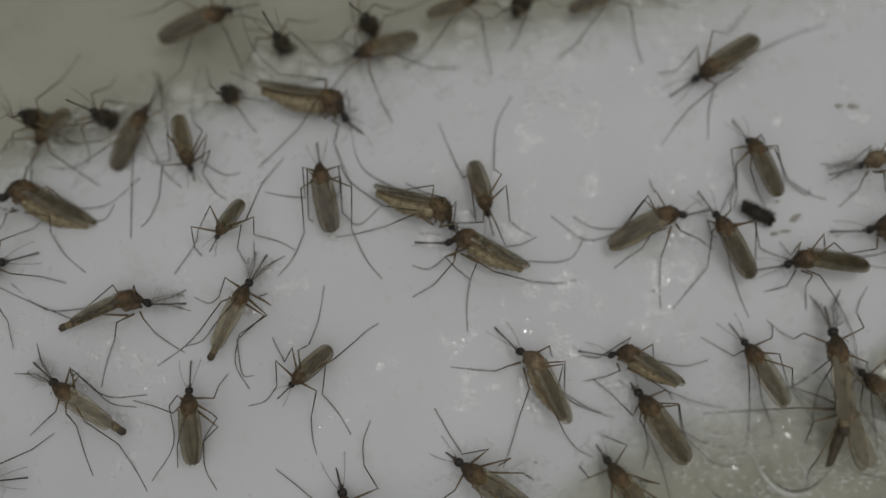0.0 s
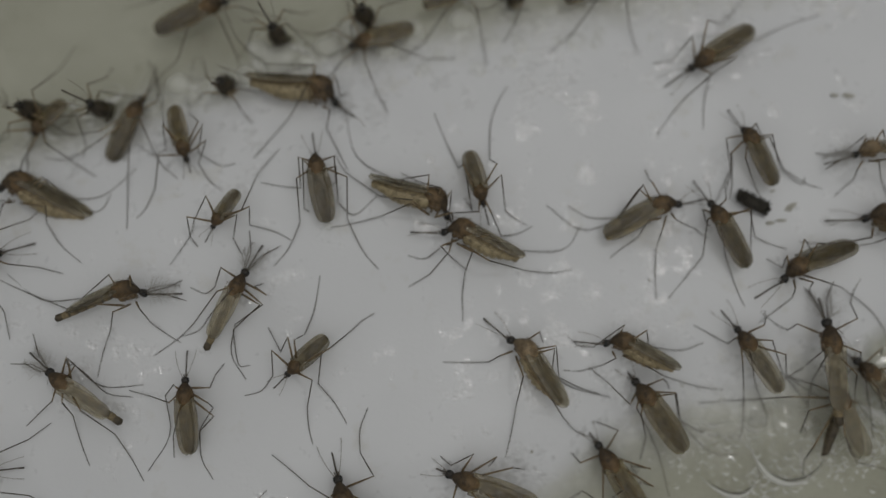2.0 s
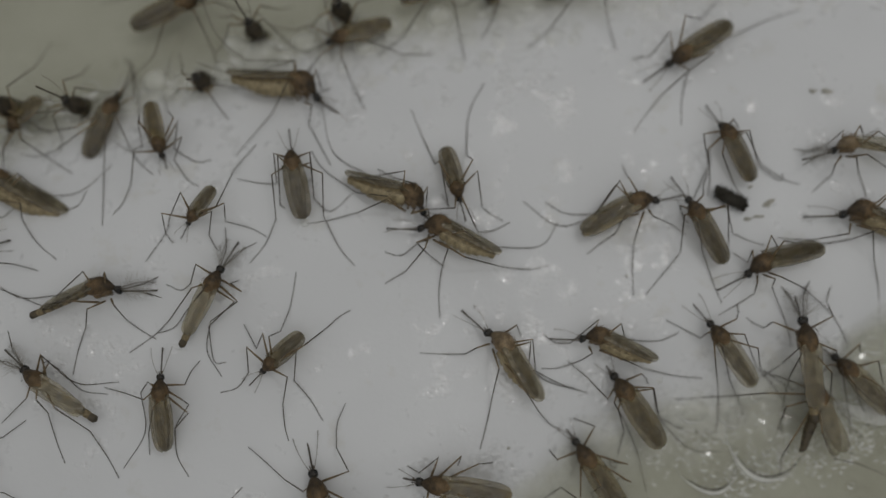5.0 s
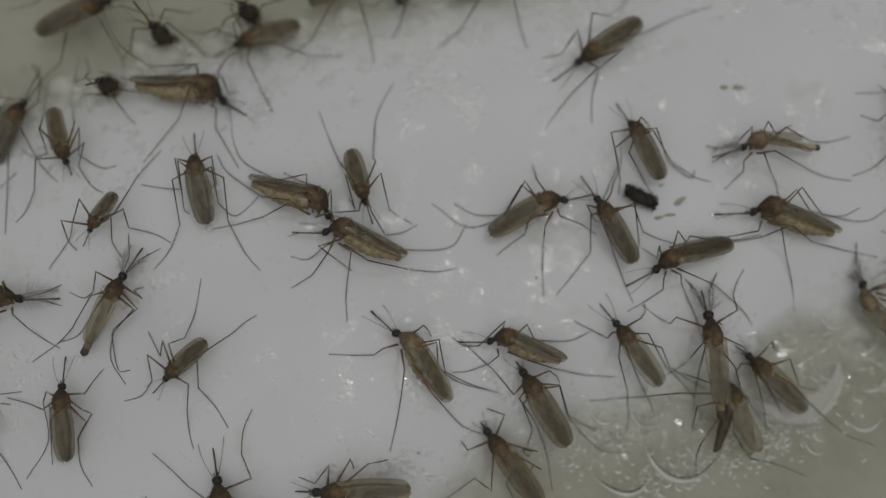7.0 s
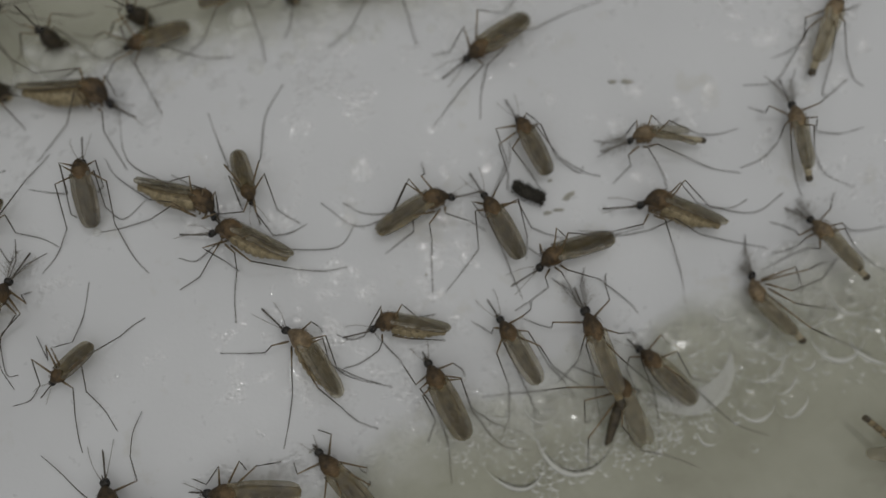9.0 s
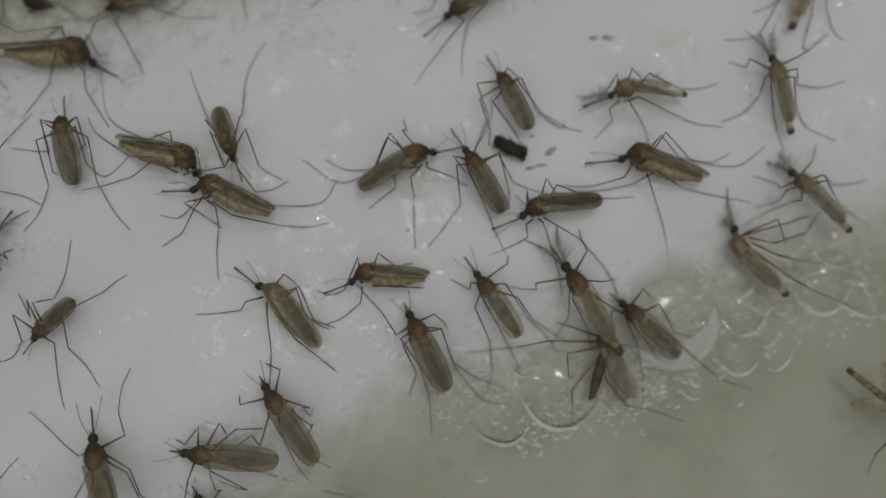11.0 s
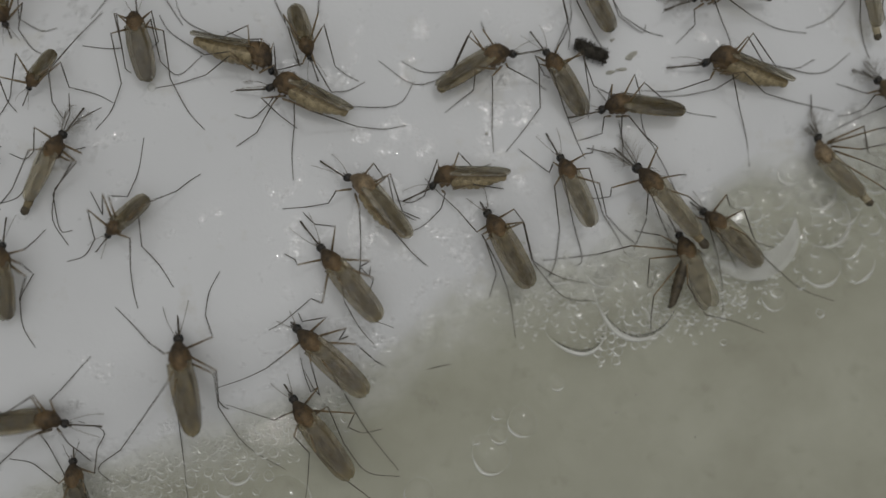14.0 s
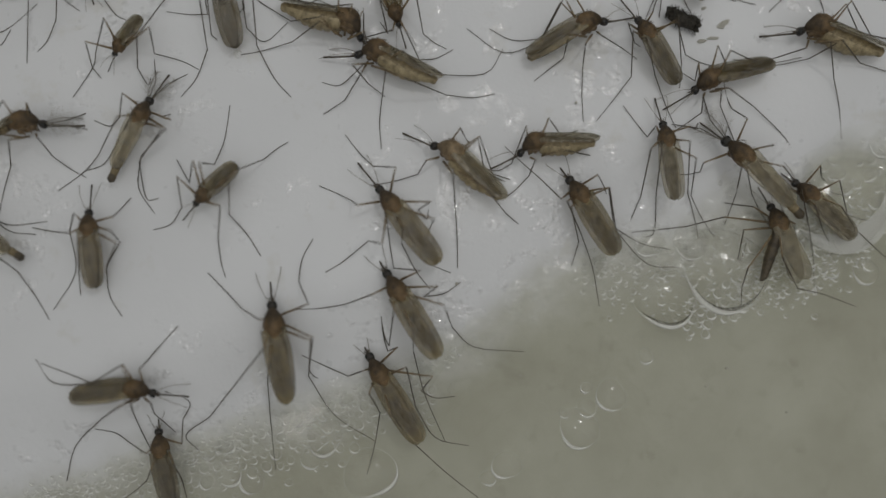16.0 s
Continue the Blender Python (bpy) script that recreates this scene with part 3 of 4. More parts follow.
mosquito(18.58, 9.38, 116.5, 0.87, tuck=0.2, label="brown mosquito with folded grey wings on the white sheet", fat=1.03,
         legs=((82, 1.49, 177, 1.75, 130, 2.41),
               (105, 1.88, 179, 1.59, 148, 0.89),
               (122, 1.51, -155, 1.51, -171, 0.57, -179, 0.69),
               (-45, 0.34, -121, 0.72, -166, 0.37),
               (-132, 0.75, -172, 1.97, -150, 1.66, -54, 0.55),
               (-137, 0.38, -159, 2.13, -146, 1.74, -132, 0.98)))
mosquito(16.59, 4.61, 119.1, 0.94, label="brown mosquito with folded grey wings on the white sheet",
         legs=((60, 0.87, -164, 0.94, -138, 0.40),
               (82, 0.89, 158, 2.03, 113, 1.74, 111, 1.47),
               (118, 0.59, -178, 1.82, 172, 1.93, 174, 1.25),
               (-56, 0.54, -57, 1.02, -52, 1.35, -29, 1.20),
               (-119, 1.29, -173, 1.57, -140, 1.03, -135, 1.10),
               (-100, 1.23, 170, 2.07, 148, 1.31)))
walker_11 = mosquito(20.43, 1.72, -160.5, 1.04, roll=28, label="brown mosquito seen side-on with humped thorax and folded wings",
         legs=((30, 0.66, 102, 0.63, 15, 1.16, 10, 1.22),
               (89, 0.37, 126, 0.63, 97, 2.55, 88, 1.22),
               (89, 0.42, 147, 2.23, 121, 2.63, 103, 2.06),
               (-85, 1.26, 90, 0.65, -59, 0.97),
               (-114, 1.82, 126, 1.46, 123, 0.39),
               (-127, 1.45, 160, 2.14, 164, 1.27, 172, 1.55)))
mosquito(16.07, 14.37, -145.7, 1.01, label="brown mosquito with folded grey wings on the white sheet",
         legs=((86, 0.93, 7, 1.73, 17, 1.32, 20, 1.69),
               (147, 1.59, -5, 1.31, 43, 1.83, 53, 1.61),
               None,
               (-103, 1.37, 17, 1.32, -29, 1.14),
               (-126, 1.90, 169, 1.89, -163, 2.77),
               (150, 1.21, 175, 2.58, 174, 2.23, 166, 2.43)))
mosquito(25.72, 8.63, -178.9, 0.94, male=True, pale=True, spread=16, roll=45, label="pale male mosquito lying side-on with clear wings",
         legs=((39, 1.07, 142, 0.59, 43, 0.60, 43, 0.87),
               (76, 0.34, 149, 1.19, 118, 0.92, 98, 0.86),
               (125, 0.26, 169, 2.40, 157, 1.70, 170, 1.63),
               (-79, 1.17, 55, 0.79, 8, 0.63),
               (-101, 1.33, 168, 1.18, -154, 1.26),
               (-134, 1.27, 170, 2.43, -177, 1.28, -166, 1.17)))
mosquito(26.39, 4.58, 167.1, 1.13, roll=46, belly=True, label="brown mosquito seen side-on with humped thorax and folded wings",
         legs=((65, 0.93, 22, 1.59, 10, 0.95, 8, 1.00),
               (133, 0.49, 135, 1.82, 124, 1.56, 115, 1.77),
               (155, 0.55, 174, 2.07, -179, 2.34, -176, 2.14),
               (159, 1.30, 37, 1.05, 22, 1.80, 15, 1.84),
               (-116, 1.81, 160, 1.80, -175, 1.94, -143, 1.32),
               (-109, 1.90, 160, 2.37, -174, 2.81, -134, 2.15)))
mosquito(-25.17, 5.43, 164.0, 1.31, roll=52, belly=True, label="brown mosquito seen side-on with humped thorax and folded wings",
         legs=((173, 0.84, 5, 1.88, 3, 1.15),
               (114, 0.35, 39, 1.14, 67, 0.65),
               (-174, 2.27, 78, 0.93, 144, 1.72, 159, 1.68),
               (-111, 1.51, -44, 1.69, -101, 1.09),
               (-139, 2.37, 129, 1.49, -176, 2.33, -104, 1.26),
               (-140, 2.30, 144, 1.19, -155, 2.00, -118, 2.42)))
mosquito(-17.82, -0.76, 16.3, 1.09, male=True, roll=-45, label="slender male mosquito side-on with thin brown abdomen",
         legs=((76, 1.24, -152, 0.99, -99, 0.49),
               (53, 1.32, -127, 0.84, -91, 0.33),
               (86, 1.42, -167, 2.65, 166, 2.45, 130, 2.66),
               (-52, 0.65, -91, 0.81, -53, 1.08, -45, 0.98),
               (-148, 0.67, -144, 1.31, -126, 1.34, -115, 1.49),
               (163, 1.19, 170, 2.33, 144, 2.88, 141, 1.98)))
mosquito(-11.47, -0.17, 65.1, 1.03, male=True, label="slender male mosquito with feathery antennae and pale wings",
         legs=((78, 1.01, 173, 1.25, 144, 0.73, 94, 0.93),
               (151, 0.82, 161, 2.48, 159, 1.22, 152, 1.78),
               (-63, 0.36, 156, 2.26, 167, 1.15, 135, 1.10),
               (-91, 1.73, 87, 1.15, -41, 0.49),
               (-98, 1.85, 145, 2.23, -162, 1.72, -123, 1.70),
               (-90, 1.76, 151, 2.37, -146, 1.99, -71, 0.70)))
mosquito(-7.91, -4.60, -135.4, 0.67, label="small brown mosquito with short folded wings on the sheet", fat=1.34,
         legs=((116, 1.28, 30, 1.68, 50, 1.22, 62, 0.93),
               (170, 1.90, 34, 1.96, 86, 1.41, 78, 1.43),
               (165, 2.18, -178, 1.39, 180, 0.86, 168, 0.77),
               (-91, 1.42, 40, 1.49, 8, 1.11, -27, 1.02),
               (-129, 1.63, 6, 1.12, -103, 1.59),
               (-138, 1.34, -174, 0.37, -152, 1.56, -142, 1.96)))
mosquito(-21.06, -5.74, 146.5, 1.05, male=True, label="slender male mosquito with feathery antennae and pale wings",
         legs=((139, 1.13, 64, 1.44, 77, 1.23),
               (165, 1.21, 113, 0.90, 140, 1.62, 148, 1.39),
               (179, 2.01, 162, 1.88, 157, 1.74, 155, 1.37),
               (-91, 1.29, 81, 0.76, -119, 0.33),
               (-112, 1.37, 114, 0.59, 170, 1.54, -154, 1.50),
               (-78, 1.46, 146, 1.45, -168, 0.97, -141, 1.97)))
mosquito(-14.07, -6.34, 96.5, 0.91, label="brown mosquito with folded grey wings on the white sheet",
         legs=((139, 0.87, 75, 1.59, 72, 1.33),
               (9, 0.61, 120, 1.24, -179, 2.26, 145, 2.31),
               (-167, 0.64, 145, 1.73, 174, 1.24),
               (-92, 1.46, 3, 0.66, -40, 0.74),
               (-112, 1.49, 150, 0.46, 143, 1.50, 176, 0.79),
               (-120, 2.00, 123, 1.67, 177, 1.55, -155, 1.39)))
mosquito(-18.84, 10.67, 66.7, 0.94, label="brown mosquito with folded grey wings on the white sheet",
         legs=((-32, 1.10, 26, 1.87, 67, 0.87),
               (162, 2.30, 106, 2.01, 113, 1.55),
               (173, 2.22, 131, 2.14, 128, 1.27, 104, 1.15),
               (-57, 1.37, 46, 1.79, 35, 1.21),
               (-156, 1.55, -163, 2.26, -150, 3.71),
               (-112, 1.36, -140, 1.51, -121, 0.93, -105, 1.36)))
mosquito(-24.68, 9.63, -131.0, 0.60, label="brown mosquito with folded grey wings on the white sheet", fat=1.5)
mosquito(-25.42, 10.67, -58.5, 1.05, height=1.0, label="blurred dark mosquito facing upwards beyond the sheet", pitch=86, tuck=-0.2, dark=True, legs=SPARSE)
mosquito(-13.34, 12.46, -82.3, 1.05, height=1.0, label="blurred dark mosquito facing upwards beyond the sheet", pitch=86, tuck=-0.2, dark=True, legs=SPARSE)
mosquito(-10.28, 15.77, 124.2, 1.05, height=1.0, label="blurred dark mosquito facing upwards beyond the sheet", pitch=86, tuck=-0.2, dark=True, legs=SPARSE)
mosquito(-4.85, 15.48, -161.4, 0.90, label="brown mosquito with folded grey wings on the white sheet")
mosquito(-4.84, 17.13, 177.2, 1.05, height=1.0, label="blurred dark mosquito facing upwards beyond the sheet", pitch=86, tuck=-0.2, dark=True, legs=SPARSE)
mosquito(1.20, 18.80, 21.1, 0.72, label="brown mosquito with folded grey wings on the white sheet")
mosquito(4.62, 18.72, -22.2, 1.05, height=1.0, label="blurred dark mosquito facing upwards beyond the sheet", pitch=86, tuck=-0.2, dark=True, legs=SPARSE)
mosquito(-14.60, 17.54, 25.6, 1.04, label="brown mosquito with folded grey wings on the white sheet")
mosquito(10.26, 19.61, 25.3, 0.79, label="brown mosquito with folded grey wings on the white sheet")
mosquito(-20.99, 10.79, 167.9, 1.05, height=1.0, label="blurred dark mosquito facing upwards beyond the sheet", pitch=86, tuck=-0.2, dark=True, legs=SPARSE)
walker_29 = mosquito(5.20, -3.15, 128.9, 1.08, roll=30, pale=True, belly=True, label="pale beige mosquito with hanging abdomen and folded wings",
         legs=((66, 0.77, 84, 0.76, 52, 1.26, 49, 1.38),
               (155, 1.10, 132, 1.71, 131, 1.49, 128, 1.68),
               (178, 2.54, 178, 1.62, -175, 1.22, -154, 1.31),
               (-93, 1.55, 179, 0.39, 168, 0.36),
               (-118, 1.90, 152, 1.89, -156, 1.48, -147, 1.23),
               (-111, 1.62, 144, 1.48, -164, 1.53, -144, 2.42)))
walker_30 = mosquito(10.80, -2.93, 166.5, 0.98, roll=46, belly=True, label="brown mosquito seen side-on with humped thorax and folded wings",
         legs=((107, 0.35, 61, 0.66, 34, 1.32, 17, 0.98),
               None,
               (170, 1.01, 176, 2.02, -178, 1.95, -170, 1.77),
               (-90, 1.41, 58, 2.01, 14, 0.81, -20, 0.87),
               (-121, 1.72, 140, 1.10, -168, 2.03, -143, 1.43),
               None))
walker_31 = mosquito(12.34, -5.51, 121.2, 1.07, label="brown mosquito with folded grey wings on the white sheet",
         legs=((99, 1.00, 8, 1.70, 17, 1.45, 15, 1.18),
               (98, 0.82, -174, 1.87, 170, 2.00, 158, 2.32),
               (100, 0.87, 176, 1.84, 134, 1.42),
               (-93, 1.12, -154, 0.73, -179, 0.42),
               (-120, 1.26, 172, 2.06, -150, 1.83, -133, 1.72),
               (-107, 1.15, 173, 2.25, -167, 2.57, -128, 1.83)))
walker_32 = mosquito(17.74, -2.53, 125.2, 0.95, clear=True, label="brown mosquito with folded grey wings on the white sheet",
         legs=((58, 0.58, 147, 0.33, 27, 1.05, 29, 1.19),
               (123, 1.27, 173, 2.22, 150, 1.88, 128, 0.87),
               (100, 0.44, 179, 2.48, 173, 2.06, 118, 0.63),
               (-89, 1.03, -88, 0.68, -39, 0.50),
               (-127, 0.92, -175, 2.53, -166, 1.42, -177, 1.29),
               (-146, 1.53, -170, 1.69, -156, 1.36, -154, 1.40)))
walker_33 = mosquito(22.71, -2.49, 96.2, 1.25, male=True, label="slender male mosquito joined to a darker mosquito below", lift=0.5,
         legs=((69, 2.07, -173, 0.36, 56, 0.78, 47, 1.20),
               (121, 0.78, 166, 1.24, 120, 0.93, 113, 0.96),
               (112, 0.76, -166, 1.66, 168, 1.38, 168, 2.17),
               (-57, 1.41, -23, 0.98, -29, 0.80, -34, 0.90),
               (-132, 1.15, -108, 1.34, -140, 0.89),
               (-167, 1.60, -141, 2.08, -150, 2.08, -148, 1.05)))
mosquito(24.15, -6.01, 110.4, 1.00, bend=42, spread=9, label="dark mosquito with bent abdomen half under another one", clear=True,
         legs=((51, 1.44, 46, 0.77, 50, 0.46),
               (67, 3.23, 81, 1.65, 75, 1.49, 75, 1.69),
               (77, 2.42, 173, 1.49, -112, 0.29, -40, 0.99),
               (-155, 0.90, -113, 0.51, -125, 0.24),
               (147, 2.29, -158, 2.28, -123, 1.73, -132, 1.94),
               (114, 3.62, 178, 1.08, 160, 1.16)))
walker_35 = mosquito(2.23, -5.18, 128.2, 1.14, fat=0.8, label="brown mosquito with folded grey wings on the white sheet",
         legs=((68, 1.44, 5, 0.58, 23, 0.90, 28, 1.18),
               (137, 2.23, 31, 0.95, 90, 1.89, 82, 1.05),
               (175, 1.21, 133, 0.81, 169, 1.62, 180, 1.26),
               (-54, 1.48, 38, 1.38, 5, 1.19, -1, 1.22),
               (-136, 2.06, 65, 0.74, -174, 0.66, -49, 0.52),
               (-153, 2.21, 82, 0.24, 124, 1.78, -156, 1.85)))
walker_36 = mosquito(2.51, -9.89, 121.4, 1.18, fat=0.8, label="brown mosquito with folded grey wings on the white sheet",
         legs=((89, 1.09, 76, 1.59, 67, 1.36, 61, 1.56),
               (156, 1.04, 136, 2.01, -6, 0.60, -23, 1.12),
               (177, 1.88, 147, 1.45, 163, 2.49, 172, 2.82),
               (-100, 1.48, 51, 1.51, -22, 1.45, -25, 1.60),
               (-123, 2.08, 88, 0.92, -113, 1.12, -88, 1.15),
               (-139, 2.31, 170, 1.30, -163, 1.72, -127, 2.85)))
walker_37 = mosquito(-4.09, -11.69, 99.7, 1.18, fat=0.9, spread=4, label="brown mosquito with folded grey wings on the white sheet",
         legs=((101, 0.42, 53, 1.32, 35, 1.42, 35, 1.37),
               (168, 1.23, 127, 5.40, 116, 1.77, -153, 1.10),
               (177, 1.60, 140, 1.43, 170, 2.43, 177, 2.59),
               (-81, 1.93, 21, 1.40, -15, 1.27, -37, 1.28),
               (-121, 2.17, 151, 1.98, -164, 0.38, -130, 0.32),
               (-116, 2.00, 153, 2.15, -159, 2.65, -132, 2.66)))
mosquito(25.94, -4.41, 135.0, 0.99, clear=True, label="brown mosquito with glossy folded wings beside a white bubble",
         legs=((42, 1.05, 143, 0.73, 160, 1.49, 174, 1.28),
               (30, 0.70, 164, 2.37, 144, 1.71, 133, 1.58),
               (106, 0.62, -177, 1.78, 164, 1.27, 106, 0.38),
               (-75, 1.26, -167, 0.79, -165, 0.49),
               (-177, 1.61, -169, 2.10, -176, 2.73, -157, 2.15),
               (-102, 1.05, 174, 2.14, -149, 1.20, -132, 1.26)))
mosquito(32.63, -0.36, 124.9, 1.04, male=True, roll=-40, label="pale male mosquito floating by the bubbles with clear wings", pale=True,
         legs=((-111, 2.76, -107, 1.39, -113, 0.56),
               None,
               (-174, 2.93, -142, 2.79, -147, 2.37),
               (-103, 1.85, -176, 1.64, -27, 0.98),
               (-151, 1.13, -109, 2.92, -73, 1.72),
               (-173, 1.26, -130, 2.68, -131, 1.06)))
mosquito(37.50, 16.47, 69.5, 1.11, male=True, pale=True, label="slender male mosquito with feathery antennae and pale wings",
         legs=(None,
               (139, 2.38, -126, 1.03, 142, 0.94, 132, 1.13),
               (148, 2.47, -168, 1.05, 165, 1.82, 117, 1.97),
               (-163, 1.47, -139, 1.75, -140, 1.40, -112, 0.79),
               (-160, 0.53, -36, 1.56, -43, 0.74),
               (173, 1.54, -140, 1.48, -175, 1.90, -110, 0.38)))
mosquito(34.78, 9.69, 100.5, 0.98, male=True, pale=True, label="slender male mosquito with feathery antennae and pale wings",
         legs=((71, 1.66, -107, 0.35, 48, 0.42, 60, 0.64),
               (115, 1.25, -162, 0.66, 125, 1.35, 101, 1.37),
               (128, 1.30, -155, 1.53, -175, 1.18, -168, 0.97),
               (-83, 1.08, -66, 1.51, -63, 1.04, -61, 0.71),
               (-131, 0.63, -130, 0.81, -105, 1.55, -87, 1.53),
               (-173, 0.58, -153, 1.41, -161, 1.51, -125, 1.94)))
mosquito(36.30, 3.07, 132.4, 1.02, male=True, pale=True, label="slender male mosquito with feathery antennae and pale wings",
         legs=((69, 1.46, -82, 0.57, 23, 0.78, 35, 0.87),
               (67, 1.44, -172, 0.47, 65, 0.80, 58, 0.73),
               (92, 1.26, -96, 0.37, 70, 1.25, 75, 1.79),
               (-67, 0.85, -87, 0.78, -68, 0.70),
               (-122, 0.54, -142, 1.44, -130, 1.25, -120, 1.08),
               (-133, 0.36, -158, 1.95, -168, 1.26, -167, 1.40)))
mosquito(-11.65, -15.22, 1.5, 0.98, roll=-25, label="brown mosquito seen side-on with humped thorax and folded wings",
         legs=((87, 1.35, 66, 0.52, 50, 1.01, 46, 1.38),
               (101, 1.65, -155, 2.35, 158, 1.12, 157, 1.84),
               (91, 1.60, -155, 2.38, 177, 2.08, 125, 1.60),
               (-13, 0.71, -125, 0.94, -54, 0.79, -46, 0.70),
               (-38, 0.09, -127, 1.12, -79, 1.26, -69, 1.21),
               (-123, 0.29, -156, 1.91, -139, 2.33, -112, 2.19)))
mosquito(-10.66, -18.36, 101.8, 0.94, label="brown mosquito with folded grey wings on the white sheet",
         legs=((139, 0.64, 59, 1.44, 43, 0.91, 63, 1.04),
               (173, 1.03, 125, 1.27, 118, 0.81, 115, 1.04),
               None,
               (-106, 1.33, 0, 1.22, -33, 1.07, 53, 1.42),
               (-143, 1.24, 164, 1.24, 178, 1.00),
               None))
walker_48 = mosquito(1.45, -14.50, 121.0, 1.21, fat=0.72, label="brown mosquito with folded grey wings on the white sheet",
         legs=((70, 0.50, 80, 0.98, 35, 1.26, 32, 1.52),
               (135, 0.96, 169, 1.31, 139, 1.91, 134, 1.61),
               (173, 1.73, 176, 1.84, -164, 2.82, -159, 2.40),
               (-79, 1.48, 82, 0.65, -17, 1.05, -27, 0.95),
               (-127, 2.81, 113, 1.13, -150, 0.91, -116, 1.10),
               (-95, 1.35, 159, 2.37, -179, 2.08, -135, 1.94)))
mosquito(-26.48, 1.24, 21.4, 1.03, label="brown mosquito with folded grey wings on the white sheet")
mosquito(-25.69, -10.82, 5.0, 0.91, label="brown mosquito with folded grey wings on the white sheet")
mosquito(41.1, -10.3, -42.0, 0.92, male=True, spread=38, label="male mosquito with banded brown abdomen floating on liquid",
         legs=((40, 1.2, 20, 1.3, 30, 1.0), (85, 1.3, 60, 1.4, 70, 1.2), None, (-40, 1.2, -20, 1.3, -30, 1.0), (-85, 1.3, -60, 1.4, -70, 1.2), None))

# ---- bubbles, foam and litter ----
def wobble(a, seed):
    return 1 + 0.07 * math.sin(2 * a + seed) + 0.045 * math.sin(3 * a + 2.3 * seed)


def dome(bm, x, y, z, r, rise, seg=20, rings=6, slot=0, seed=0.0):
    tip = bm.verts.new((x, y, z + rise))
    last = None
    for i in range(1, rings + 1):
        b = math.pi / 2 * i / rings
        ring = []
        for k in range(seg):
            a = 2 * math.pi * k / seg
            d = r * math.sin(b) * wobble(a, seed)
            ring.append(bm.verts.new((x + d * math.cos(a), y + d * math.sin(a), z + rise * math.cos(b))))
        for k in range(seg):
            q = (ring[k], ring[(k + 1) % seg])
            f = bm.faces.new((tip, *q)) if last is None else bm.faces.new((last[k], q[0], q[1], last[(k + 1) % seg]))
            f.material_index = slot
        last = ring


def rim(bm, x, y, z, r, thin, thick, way, seg=28, slot=1, seed=0.0):
    """A ring of wet film round a bubble, thicker towards way (degrees) to paint shine or reflection."""
    rings = []
    for k in range(seg):
        a = 2 * math.pi * k / seg
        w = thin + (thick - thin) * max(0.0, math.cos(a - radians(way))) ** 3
        ring = []
        for j in range(6):
            b = 2 * math.pi * j / 6
            d = r * wobble(a, seed) + w * math.cos(b)
            ring.append(bm.verts.new((x + d * math.cos(a), y + d * math.sin(a), z + 0.7 * w * math.sin(b))))
        rings.append(ring)
    for k in range(seg):
        for j in range(6):
            bm.faces.new((rings[k][j], rings[(k + 1) % seg][j], rings[(k + 1) % seg][(j + 1) % 6], rings[k][(j + 1) % 6])).material_index = slot


def bubble(x, y, r, label="clear thin-walled bubble on the shallow liquid", rise=0.62, foot=False, milky=False):
    rng = random.Random(int(x * 71 + y * 313))
    thing = new("bubble")
    thing.matrix_world = at(x, y, support(x, y))
    bm = bmesh.new()
    seed = rng.uniform(0, 6)
    dome(bm, 0, 0, 0, r, r * rise, 28, 7, 0, seed)
    part("film", bm, M_MILKY if milky else M_BUBBLE, thing).visible_shadow = False
    # the white rim swells on its lower side as a painted highlight
    bm = bmesh.new()
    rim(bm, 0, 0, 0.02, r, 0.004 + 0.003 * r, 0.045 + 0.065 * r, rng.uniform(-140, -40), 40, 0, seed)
    part("rim", bm, M_RIM_SHINE, thing).visible_shadow = False
    # foot: dark arc that paints a reflection along the lower edge
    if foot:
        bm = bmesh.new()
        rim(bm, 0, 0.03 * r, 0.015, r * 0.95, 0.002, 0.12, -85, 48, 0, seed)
        part("foot", bm, M_DARK_REFLECTION, thing, "painted dark reflection along the lower edge of the bubble").visible_shadow = False
    return tagged(thing, label, "bubble", "bubbles at the waterline")


for row in ((32.59, -4.18, 1.64), (34.09, -3.69, 0.82), (34.05, -5.61, 0.89), (34.48, -6.96, 1.02), (32.25, -2.41, 1.23), (32.27, -6.93, 1.22),
            (36.81, -5.08, 0.34), (30.93, -1.26, 0.89), (37.67, -2.49, 2.0), (38.67, -0.34, 1.5), (25.48, -6.93, 0.81)):
    bubble(*row)
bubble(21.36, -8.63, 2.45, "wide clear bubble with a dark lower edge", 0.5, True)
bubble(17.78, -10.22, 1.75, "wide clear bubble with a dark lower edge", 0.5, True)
for row in ((19.38, -7.01, 1.02), (17.01, -7.04, 0.85), (36.02, -1.33, 1.2), (35.48, -4.56, 0.61), (29.46, -8.81, 0.74), (27.44, -8.62, 0.54), (32.99, -3.17, 0.41),
            (40.19, -3.27, 1.7), (14.52, -15.74, 0.87), (13.12, -16.43, 0.55), (12.68, -17.59, 1.12), (13.15, -15.32, 0.32), (11.84, -16.74, 0.29), (8.53, -19.6, 0.8)):
    bubble(*row)
for row in ((16.58, -13.59, 0.42), (-1.77, -17.92, 1.05), (-11.42, -20.83, 0.7), (0.8, -19.97, 1.43), (-5.87, -20.39, 0.7), (-7.35, -18.36, 0.5), (-8.4, -18.7, 0.5),
            (-3.38, -17.03, 0.38), (-2.55, -19.17, 0.57), (-7.16, -19.9, 0.75), (-9.4, -19.07, 0.41), (-0.5, -15.88, 0.39), (7.47, -20.31, 0.44)):
    bubble(*row)
